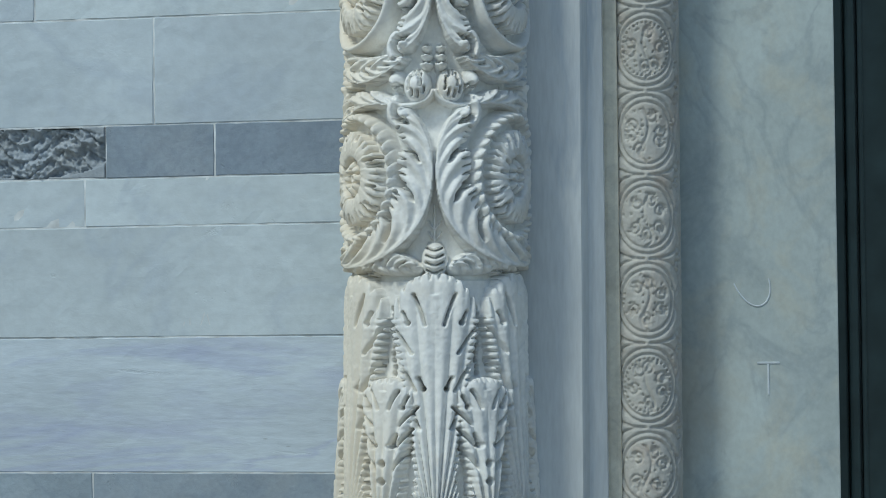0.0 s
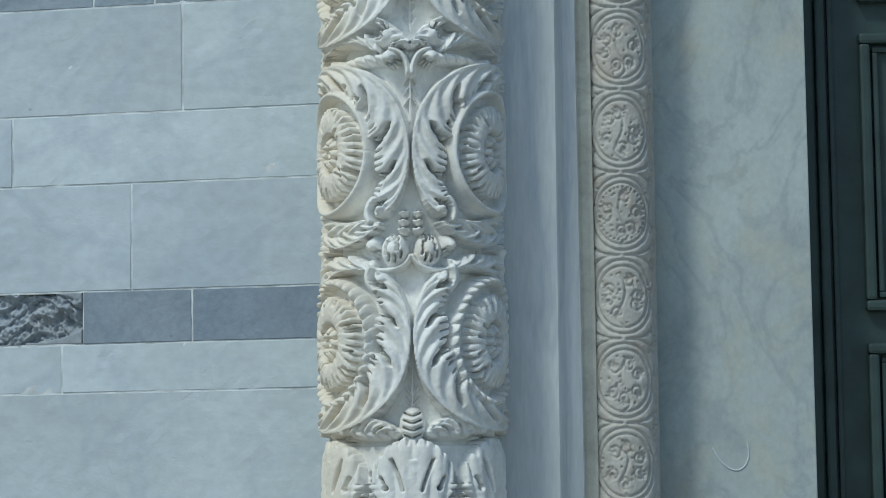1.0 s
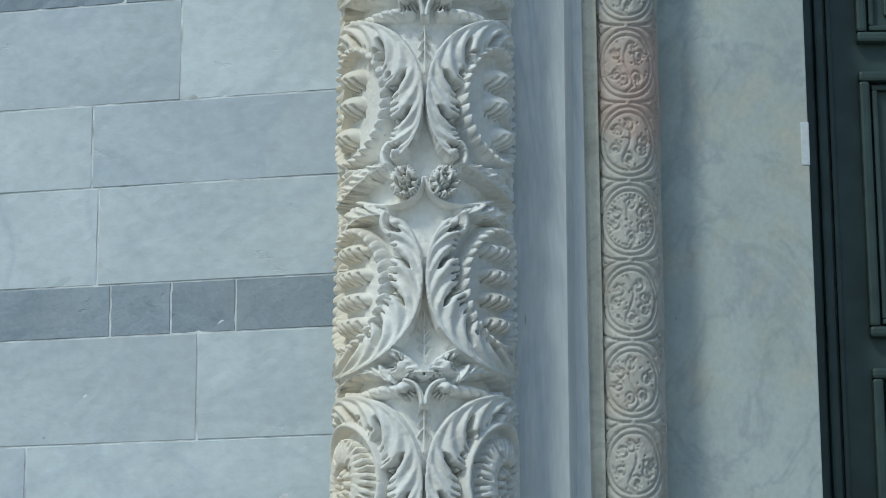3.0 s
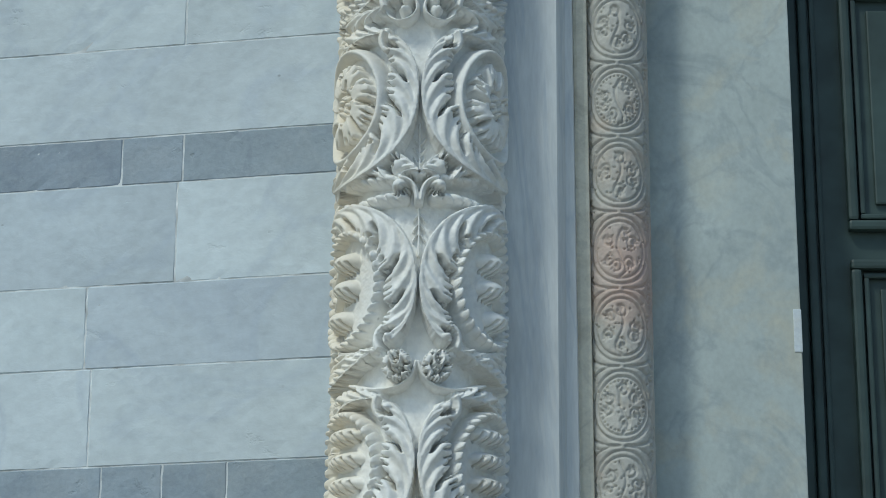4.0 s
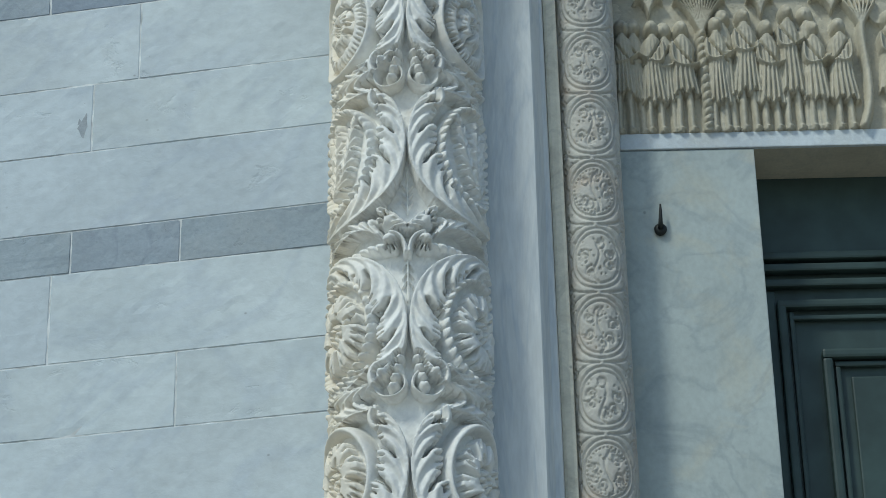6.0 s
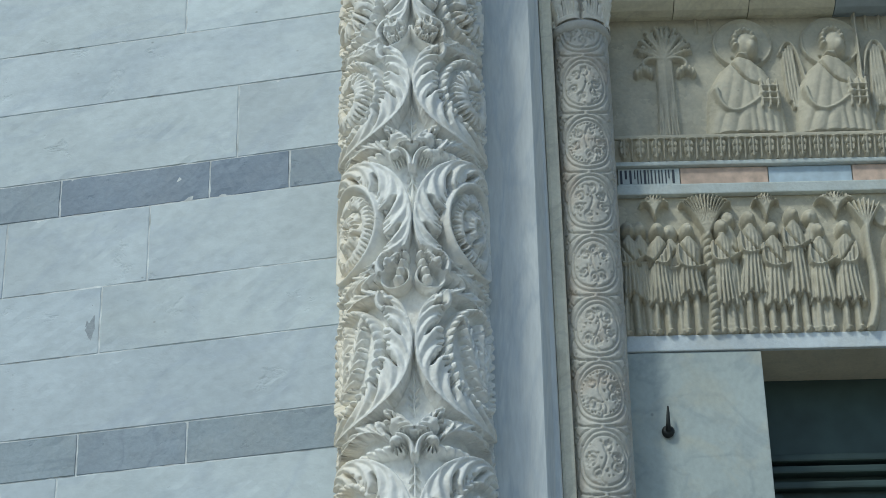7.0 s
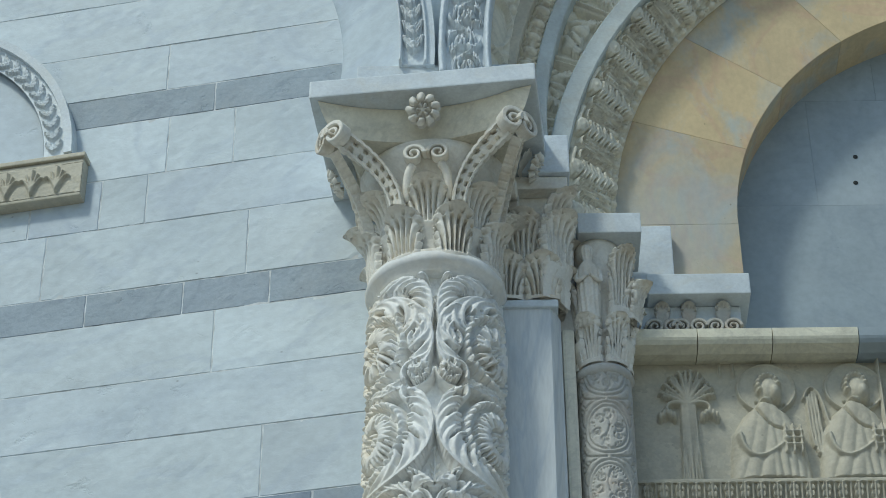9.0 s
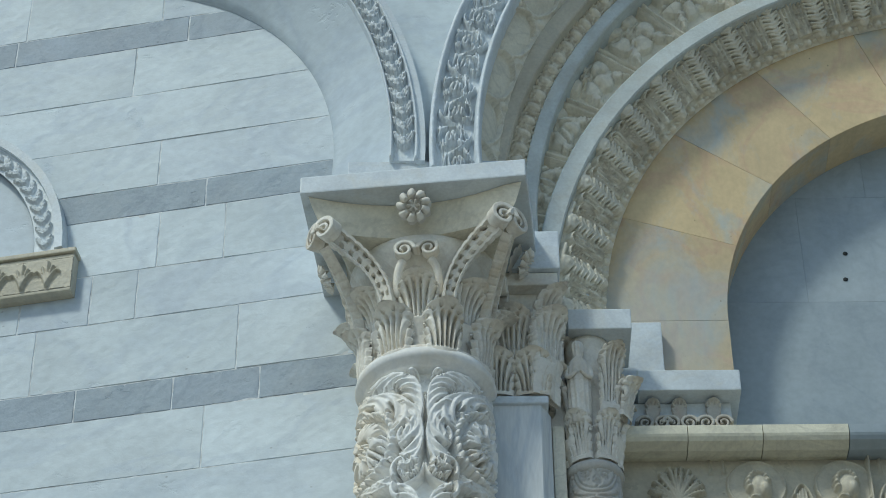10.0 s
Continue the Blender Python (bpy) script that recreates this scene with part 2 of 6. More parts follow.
class Carving:
    """A carved surface: relief heights over a sheet (u across, v up) that is then wrapped on its support."""

    def __init__(self, u0, u1, v0, v1, res, seed=1):
        self.u = np.linspace(u0, u1, max(4, int(round((u1 - u0) / res)) + 1))
        self.v = np.linspace(v0, v1, max(4, int(round((v1 - v0) / res)) + 1))
        self.h = np.zeros((len(self.v), len(self.u)))
        self.rng = np.random.RandomState(seed)

    def win(self, lo, hi):
        i0, i1 = np.searchsorted(self.u, (lo[0], hi[0]))
        j0, j1 = np.searchsorted(self.v, (lo[1], hi[1]))
        return slice(j0, j1), slice(i0, i1)

    def near(self, pts, pad):
        s = self.win(pts.min(0) - pad, pts.max(0) + pad)
        U, V = np.meshgrid(self.u[s[1]], self.v[s[0]])
        if U.size == 0:
            return None
        d2 = np.full(U.shape, 1e9)
        k = np.zeros(U.shape, int)
        for i, (a, b) in enumerate(pts):
            e = (U - a) ** 2 + (V - b) ** 2
            m = e < d2
            d2[m] = e[m]
            k[m] = i
        tg = np.gradient(pts, axis=0)
        tg /= np.linalg.norm(tg, axis=1, keepdims=True) + 1e-9
        du, dv = U - pts[k, 0], V - pts[k, 1]
        sd = du * -tg[k, 1] + dv * tg[k, 0]
        al = du * tg[k, 0] + dv * tg[k, 1]
        step = np.linalg.norm(np.diff(pts, axis=0), axis=1).mean() + 1e-9
        over = np.where(k == 0, np.minimum(al, 0), np.where(k == len(pts) - 1, np.maximum(al, 0), 0))
        t = np.clip((k + np.clip(al / step, -0.7, 0.7)) / (len(pts) - 1), 0, 1)
        far = np.linalg.norm(np.diff(pts, axis=0), axis=1).max()
        return s, np.maximum(np.hypot(sd, over), np.sqrt(d2) - 0.6 * far), np.sign(sd), t, U, V

    def raise_(self, s, hh, inside):
        self.h[s] = np.where(inside, np.maximum(self.h[s], hh), self.h[s])

    def stem(self, pts, w, h, twist=0.0, taper=0.0):
        r = self.near(pts, w)
        if r is None:
            return
        s, d, sg, t, U, V = r
        ww = w * (1 - taper * t)
        q = np.clip(1 - (d / ww) ** 2, 0, 1)
        hh = h * np.sqrt(q)
        if twist:
            ln = np.linalg.norm(np.diff(pts, axis=0), axis=1).sum()
            hh *= 1 - 0.28 * (0.5 + 0.5 * np.cos(2 * np.pi * (t * ln / twist + sg * d / ww * 0.35))) ** 3
        self.raise_(s, hh, d < ww)

    def leaf(self, pts, w, h, lobes=5, side=0, ribs=1.0, tip=0.25):
        """An acanthus leaf along its rib: lobed edges, ribs swept forward, drilled eyes between the lobes. side: keep one half only."""
        r = self.near(pts, w * 1.15)
        if r is None:
            return
        s, d, sg, t, U, V = r
        prof = np.clip(np.sin(np.pi * np.clip(t * 0.93 + 0.07, 0, 1)) ** 0.55, 0.0, 1) * (1 - tip * t)
        x = d / (w * prof + 1e-6)
        ph = t * lobes - 0.45 * x
        fr_ = ph % 1.0
        lob = np.sin(np.pi * fr_)
        edge = 0.70 + 0.30 * lob ** 0.55 + 0.04 * np.abs(np.sin(np.pi * ph * 4))
        inside = (x < edge) & (d < w * 1.15)
        if side:
            inside &= (sg * side >= 0) | (d < 0.12 * w)
        xn = x / edge
        hh = h * (0.66 + 0.34 * np.clip(xn, 0, 1) ** 1.4) * (1 - np.clip((xn - 0.86) / 0.14, 0, 1) ** 2 * 0.35)
        hh += 0.20 * h * np.exp(-(d / (0.13 * w)) ** 2) - 0.16 * h * np.exp(-((d / w - 0.24) / 0.07) ** 2)
        gap = np.minimum(fr_, 1 - fr_)
        hh *= 1 - 0.50 * ribs * np.exp(-(gap / 0.085) ** 2) * np.clip((xn - 0.22) * 2.5, 0, 1)
        hh *= 1 - 0.13 * ribs * (0.5 + 0.5 * np.cos(2 * np.pi * fr_ * 3)) * np.clip((xn - 0.1) * 2, 0, 1)
        eye = np.exp(-((gap / 0.11) ** 2) - ((xn - 0.55) / 0.13) ** 2)
        hh *= 1 - 0.95 * ribs * np.clip(eye * 1.6 - 0.25, 0, 1)
        self.raise_(s, hh, inside)

    def polar(self, c, r):
        s = self.win((c[0] - r, c[1] - r), (c[0] + r, c[1] + r))
        U, V = np.meshgrid(self.u[s[1]], self.v[s[0]])
        return s, np.hypot(U - c[0], V - c[1]), np.arctan2(V - c[1], U - c[0])

    def rosette(self, c, r, h, petals=9, turn=0.0, heart=0.3):
        s, p, a = self.polar(c, r)
        k = np.abs(np.cos((a + turn) * petals / 2 + 1.2 * p / r))
        edge = r * (0.80 + 0.2 * k ** 0.7)
        x = p / edge
        hh = h * (0.5 + 0.5 * np.sin(np.pi * np.clip(x, 0, 1) * 0.85 + 0.25)) * (1 - 0.5 * (1 - k) ** 2 * np.clip(x * 1.5, 0, 1))
        hh *= 1 - 0.5 * np.exp(-((x - heart * 1.25) / 0.07) ** 2)
        hh *= 1 - 0.6 * np.exp(-((x - 0.7) / 0.12) ** 2 - (k / 0.22) ** 2)
        hub = p < heart * r
        hh = np.where(hub, h * (0.75 + 0.25 * np.cos(a * 6) * (p > heart * r * 0.4)), hh)
        self.raise_(s, hh, p < edge)

    def ball(self, c, r, h, squash=1.0, notch=0):
        s, p, a = self.polar(c, r * max(1, squash) * 1.05)
        U, V = np.meshgrid(self.u[s[1]], self.v[s[0]])
        p = np.hypot(U - c[0], (V - c[1]) / squash)
        hh = h * np.sqrt(np.clip(1 - (p / r) ** 2, 0, 1))
        if notch:
            hh *= 1 - 0.25 * np.clip(np.cos(a * notch), 0, 1) ** 4 * np.clip(p / r * 1.4, 0, 1)
        self.raise_(s, hh, p < r)

    def disc(self, c, r, h):
        s, p, a = self.polar(c, r)
        self.raise_(s, np.full(p.shape, h), p < r)

    def dig(self, c, r, depth):
        s, p, a = self.polar(c, r * 2)
        self.h[s] = np.where(p < r * 2, self.h[s] - depth * np.exp(-(p / r) ** 4) * (self.h[s] > 0.004), self.h[s])

    def cut(self, pts, w, depth):
        r = self.near(pts, w * 2)
        if r is None:
            return
        s, d, sg, t, U, V = r
        self.h[s] -= np.minimum(depth * np.exp(-(d / w) ** 2), np.maximum(self.h[s] - 0.002, 0))

    def weather(self, amt):
        for step in (2, 5, 14):
            n0, n1 = self.h.shape[0] // step + 3, self.h.shape[1] // step + 3
            g = self.rng.rand(n0, n1) - 0.5
            y = np.linspace(0, n0 - 1.001, self.h.shape[0])
            x = np.linspace(0, n1 - 1.001, self.h.shape[1])
            yi, xi = y.astype(int), x.astype(int)
            fy, fx = (y - yi)[:, None], (x - xi)[None]
            g = (g[yi][:, xi] * (1 - fx) + g[yi][:, xi + 1] * fx) * (1 - fy) + (g[yi + 1][:, xi] * (1 - fx) + g[yi + 1][:, xi + 1] * fx) * fy
            self.h += g * amt * (1 if step < 14 else 1.6)

    def blade(self, pts, sd, wid, lobes, h, sweep=1.2, teeth=5, prof=(0.35, 1.0, 0.35)):
        """Half an acanthus leaf on one side of its rib: flutes run along the rib and part into overlapping, toothed lobes with drilled gaps."""
        r = self.near(pts, wid * 1.25)
        if r is None:
            return
        s, d, sg, t, U, V = r
        w = wid * np.interp(t, (0, 0.22, 0.48, 0.75, 1.0), (prof[0], 0.5 * (prof[0] + prof[1]) + 0.12, prof[1], 0.5 * (prof[1] + prof[2]) + 0.06, prof[2]))
        x = d / w
        ph = t * lobes - sweep * np.sqrt(np.clip(x, 0, 1.4)) + 7.0
        f = ph % 1.0
        tooth = np.abs(((t * lobes - 0.25 * sweep * x) * teeth) % 1.0 - 0.5) * 2
        edge = (0.72 + 0.28 * np.sin(np.pi * f) ** 0.55) * (1 - 0.08 * tooth ** 2)
        xn = x / edge
        inside = ((sg * sd > 0) | (d < 0.005)) & (xn < 1)
        hh = h * (0.80 + 0.20 * np.sin(np.pi * np.clip(xn, 0, 1) ** 0.8))
        out = np.clip((xn - 0.30) * 2.2, 0, 1)
        hh *= 1 + (f - 0.5) * 0.34 * out
        gap = np.minimum(f, 1 - f)
        hh *= 1 - 0.85 * np.exp(-(gap / 0.060) ** 2) * np.clip((xn - 0.42) * 5, 0, 1)
        hh *= 1 - 0.90 * np.clip(1.5 * np.exp(-(gap / 0.10) ** 2 - ((xn - 0.52) / 0.10) ** 2) - 0.2, 0, 1)
        hh *= 1 - 0.15 * (0.5 + 0.5 * np.cos(4 * np.pi * f)) * np.clip(xn * 5, 0, 1) * np.clip(1.5 - xn, 0, 1)
        hh *= 1 - 0.65 * np.clip((tooth - 0.66) / 0.34, 0, 1) * np.clip((xn - 0.70) * 8, 0, 1)
        hh += 0.10 * h * np.exp(-(d / 0.007) ** 2)
        self.raise_(s, hh, inside)

    def ragged(self, c, ru, rv, h, petals, heart, turn=0.0, teeth=4, slit=0.80):
        """A full-blown flower: ragged toothed petals with drilled slits round a small petalled heart."""
        s = self.win((c[0] - ru * 1.1, c[1] - rv * 1.1), (c[0] + ru * 1.1, c[1] + rv * 1.1))
        U, V = np.meshgrid(self.u[s[1]], self.v[s[0]])
        du, dv = (U - c[0]) / ru, (V - c[1]) / rv
        p, a = np.hypot(du, dv), np.arctan2(dv, du)
        ph = a * petals / (2 * np.pi) + turn + 0.35 * p
        f = ph % 1.0
        tooth = np.abs((f * teeth) % 1.0 - 0.5) * 2
        edge = (0.90 + 0.10 * np.sin(np.pi * f) ** 0.5 if slit > 0.6 else 0.82 + 0.18 * np.sin(np.pi * f) ** 0.5) * (1 - 0.07 * tooth ** 2)
        q = np.clip((p / edge - heart) / (1 - heart), 0, 1)
        hh = h * (0.84 + 0.16 * np.sin(np.pi * np.clip(q * 0.85 + 0.1, 0, 1))) * (1 + (f - 0.5) * (0.04 if slit > 0.6 else 0.12))
        gap = np.minimum(f, 1 - f)
        wob = 0.12 * np.sin(5 * a + turn * 3)
        hh *= 1 - (0.45 if slit > 0.6 else 0.70) * np.exp(-(gap / 0.085) ** 2) * np.clip((q - slit + wob) * 6, 0, 1)
        hh *= 1 - 0.55 * np.clip((tooth - 0.70) / 0.3, 0, 1) * np.clip((q - 0.76) * 7, 0, 1)
        hh *= 1 - 0.75 * np.exp(-((p - heart) / 0.04) ** 2)
        g = np.abs(np.cos(a * 4))
        hub = h * (0.70 + 0.30 * np.sin(np.pi * np.clip(p / heart, 0, 1))) * (1 - 0.45 * (1 - g) ** 2 * (p > heart * 0.35)) * (1 - 0.4 * np.exp(-((p / heart - 0.36) / 0.1) ** 2))
        hh = np.where(p < heart * 0.97, hub, hh)
        self.raise_(s, hh, p < edge)
        rr = np.random.RandomState(int(abs(turn) * 10) + petals)
        for _ in range(16):
            b, m = rr.rand() * 6.28, heart + (0.92 - heart) * rr.rand()
            o = b + 0.5 * (rr.rand() - 0.5)
            p0 = np.array([c[0] + ru * m * math.cos(b), c[1] + rv * m * math.sin(b)])
            self.cut(p0 + np.linspace(0, 0.020, 6)[:, None] * np.array([math.cos(o), math.sin(o)]) * (ru / 0.11), 0.0028, h * 0.6)

    def fan(self, u, z0, z1, wid, h, n=9):
        """A broad upright leaf: flutes rise together from a narrow foot, the rounded head has a toothed rim and teardrop holes."""
        s = self.win((u - wid * 1.1, z0), (u + wid * 1.1, z1 + 0.01))
        U, V = np.meshgrid(self.u[s[1]], self.v[s[0]])
        t = (V - z0) / (z1 - z0)
        a = np.arctan2(U - u, V - z0 + 0.10)
        w = wid * np.interp(t, (0, 0.08, 0.3, 0.6, 0.78, 0.9, 0.97, 1.0), (0.62, 0.46, 0.52, 0.82, 1.0, 0.86, 0.5, 0.05))
        tooth = np.abs((np.where(t > 0.8, a * 30, V * 52)) % 1.0 - 0.5) * 2
        x = np.abs(U - u) / w
        edge = 1 - 0.10 * (1 - tooth) ** 1.5
        xn = x / edge
        fl = np.abs(np.sin(a * n * 6.0))
        dome = np.sqrt(np.clip(1 - np.clip(np.maximum(xn, 1 - (1 - t) * 9), 0, 1) ** 3, 0, 1))
        hh = h * (0.52 + 0.28 * dome + 0.30 * fl * np.clip(1.25 - t, 0.3, 1)) * (1 + 0.12 * np.clip(t - 0.5, 0, 1))
        hh *= 1 - 0.50 * np.clip((0.35 - tooth) / 0.35, 0, 1) * np.clip((np.maximum(xn, 1 - (1 - t) * 3.0) - 0.87) * 12, 0, 1)
        hh += 0.10 * h * np.exp(-((U - u) / 0.008) ** 2) * (t < 0.9)
        self.raise_(s, hh, (xn < 1) & (t < 1 - 0.02 * (1 - tooth)))
        for q in (0.46, 0.62, 0.78, 0.90):
            for sg in (-1, 1):
                ww = wid * np.interp(q, (0, 0.3, 0.6, 0.78, 0.9, 1), (0.5, 0.52, 0.82, 1.0, 0.86, 0.3)) * (0.98 if q < 0.85 else 0.5)
                p = np.array((u + sg * ww, z0 + q * (z1 - z0)))
                e = np.array((u + sg * ww * 0.35, z0 + (q - 0.17) * (z1 - z0)))
                self.cut(bez(p, 0.75 * p + 0.25 * e + np.array((-sg * 0.006, 0)), 0.3 * p + 0.7 * e + np.array((-sg * 0.006, 0)), e, 26)[:20], 0.0034, h * 0.55)
        for o, q in ((0.32, 0.50), (0.55, 0.78)):
            for sg in (-1, 1):
                ww = wid * np.interp(q, (0, 0.3, 0.6, 0.78, 1), (0.5, 0.52, 0.82, 1.0, 0.5))
                p = (u + sg * o * ww, z0 + q * (z1 - z0))
                self.dig(p, 0.0068, h)
                self.cut(bez(p, (p[0] + sg * 0.004, p[1] + 0.01), (p[0] + sg * 0.008, p[1] + 0.02), (p[0] + sg * 0.014, p[1] + 0.03), 10), 0.0034, h * 0.7)

    def wrap(self, name, place, flip=False, back=0.03, gain=1.0):
        """place(U, V, H) gives points; the border is turned back so that the slab has thickness."""
        U, V = np.meshgrid(self.u, self.v)
        U, V, H = (np.pad(a, 1, mode="edge") for a in (U, V, self.h * gain))
        H[0], H[-1], H[:, 0], H[:, -1] = -back, -back, -back, -back
        return grid_mesh(name, place(U, V, H), flip)


def on_plane(x0, y0, z0, k=0.0):
    """Relief standing out of an upright plane, towards -y."""
    return lambda U, V, H: np.stack([x0 + U, y0 + k * U - H, z0 + V], -1)


def on_arch(xc, zc, r0, y0, r1=None, y1=None, span=1.0):
    """u runs clockwise round the arch from its left springing (radians), v from 0 to span across, from (r0, y0) to (r1, y1)."""
    r1, y1 = r0 + span if r1 is None else r1, y0 if y1 is None else y1
    ln = math.hypot(r1 - r0, y1 - y0)
    nr, ny = (y1 - y0) / ln, -(r1 - r0) / ln      # towards the viewer and the centre

    def f(U, V, H):
        s = V / span
        R = r0 + (r1 - r0) * s + nr * H
        Y = y0 + (y1 - y0) * s + ny * H
        a = math.pi - U
        return np.stack([xc + R * np.cos(a), Y, zc + R * np.sin(a)], -1)
    return f

# ---- large structure ----
bm = bmesh.new()
bmesh.ops.create_grid(bm, x_segments=8, y_segments=8, size=400)
tagged(part("ground", bm, GROUND_M), "pale stone paving of the square", "ground", kind="structure")

WALL_K = -11.31                       # the round building turns away to the left of the portal
WALL_AT = (0.0, 7.31, 0.0)
wall_left = thing("wall_left", "pale marble wall with thin grey marble bands", "wall", WALL_AT, WALL_K, kind="structure")
core = bmesh.new()
for cx0, cx1, cz0, cz1, cy in ((-6.0, 0.14, 0, 2.063, -0.0014), (-6.0, 0.14, 2.217, 13, -0.0014), (-1.116, 0.14, 2.063, 2.217, -0.0014), (-6.0, -1.116, 2.063, 2.217, 0.09)):
    box(core, cx0, cx1, cy, 0.6, cz0, cz1)
part("core", core, MORTAR_M, wall_left, "pale lime mortar in the joints")

bm = bmesh.new()
box(bm, 0.15, 0.395, 7.445, 7.9, 0, 7.55)
box(bm, 0.395, 0.60, 7.515, 7.9, 0, 7.6)
part_core = tagged(part("wall_portal", bm, PALE_M), "pale marble core of the portal reveal", "wall", kind="structure")
bm = bmesh.new()
box(bm, 3.6, 9.5, 7.3, 7.9, 0, 13)
tagged(part("wall_right", bm, WALL_M), "plain pale marble wall beyond the door", "wall", kind="structure")
bm = bmesh.new()
box(bm, -0.2, 3.7, 7.9, 8.2, 5.6, 13)
tagged(part("wall_back", bm, PALE_M), "marble backing of the arched head", "wall", kind="structure")

# jamb slabs beside the door
door_jamb = thing("door_jamb", "veined pale marble door jamb with worn face", "door jamb", kind="structure")
for z0, z1 in ((0.0, 5.626),):
    part("slab", box(bmesh.new(), 0.60, 1.114, 7.5, 7.80, z0, z1, 0.004), JAMB_M, door_jamb)
part("notch_patch", box(bmesh.new(), 1.09, 1.116, 7.497, 7.56, 3.62, 3.76, 0.003), PALE_M, door_jamb, "small inset repair block")
part("slab", box(bmesh.new(), 3.546, 3.70, 7.5, 7.80, 0, 5.626, 0.004), JAMB_M, door_jamb)

# door leaves
for n, (x0, x1) in enumerate(((1.09, 2.325), (2.335, 3.57))):
    door = thing("door", "dark green panelled wooden door leaf, closed", "door", (0, 0, 0), kind="structure")
    part("leaf", box(bmesh.new(), x0, x1, 7.745, 7.80, 0.02, 5.64, 0.004), DOOR_M, door)
    part("top_board", box(bmesh.new(), x0, x1, 7.735, 7.744, 5.335, 5.64, 0.003), DOOR_M, door)
    for zz in (5.315, 5.27, 5.215):
        part("rail", box(bmesh.new(), x0, x1, 7.700 + 0.008 * (zz < 5.25), 7.744, zz - 0.014, zz + 0.014, 0.007), DOOR_M, door)
    part("stile", box(bmesh.new(), x0, x0 + 0.085, 7.725, 7.744, 0.02, 5.19, 0.006), DOOR_M, door)
    part("stile", box(bmesh.new(), x1 - 0.085, x1, 7.725, 7.744, 0.02, 5.19, 0.006), DOOR_M, door)
    for k, (inset, yy, ww) in enumerate(((0.088, 7.706, 0.030), (0.128, 7.722, 0.016))):
        part("bolection", box(bmesh.new(), x0 + inset, x0 + inset + ww, yy, 7.744, 0.1, 5.15 - 0.04 * k, ww * 0.3), DOOR_M, door)
        part("bolection", box(bmesh.new(), x1 - inset - ww, x1 - inset, yy, 7.744, 0.1, 5.15 - 0.04 * k, ww * 0.3), DOOR_M, door)
        part("bolection", box(bmesh.new(), x0 + inset, x1 - inset, yy - 0.001, 7.744, 5.12 - 0.04 * k, 5.12 - 0.04 * k + ww, ww * 0.3), DOOR_M, door)
    px0, px1 = x0 + 0.225, x1 - 0.225
    for k in range(5):
        zt = 4.965 - 0.975 * k
        zb = zt - 0.875
        for inset, yy, ww in ((0.0, 7.704, 0.034), (0.042, 7.722, 0.018)):
            bm = bmesh.new()
            for a, b, c, d in ((px0 + inset, px1 - inset, zt - inset - ww, zt - inset), (px0 + inset, px1 - inset, zb + inset, zb + inset + ww),
                               (px0 + inset, px0 + inset + ww, zb + inset + ww, zt - inset - ww), (px1 - inset - ww, px1 - inset, zb + inset + ww, zt - inset - ww)):
                box(bm, a, b, yy, 7.744, c, d, ww * 0.3)
            part("panel_moulding", bm, DOOR_M, door)
        part("panel", box(bmesh.new(), px0 + 0.095, px1 - 0.095, 7.730, 7.744, zb + 0.095, zt - 0.095, 0.006), DOOR_M, door)

# ---- lintel ----
lintel = thing("lintel", "yellowed marble door lintel carved with two rows of reliefs", "lintel", kind="structure")
LX0, LX1 = 0.655, 3.75
part("soffit_block", box(bmesh.new(), LX0, LX1, 7.512, 7.745, 5.629, 7.058, 0.003), RELIEF_M, lintel)
part("fillet", box(bmesh.new(), LX0, LX1, 7.494, 7.512, 5.629, 5.690, 0.004), PALE_M, lintel)
part("fillet", box(bmesh.new(), LX0, LX1, 7.484, 7.512, 6.254, 6.297, 0.005), RING_M, lintel)
part("fillet", box(bmesh.new(), LX0, LX1, 7.482, 7.512, 6.374, 6.392, 0.005), RING_M, lintel)
part("fillet", box(bmesh.new(), LX0, LX1, 7.46, 7.512, 6.474, 6.490, 0.005), RELIEF_M, lintel)

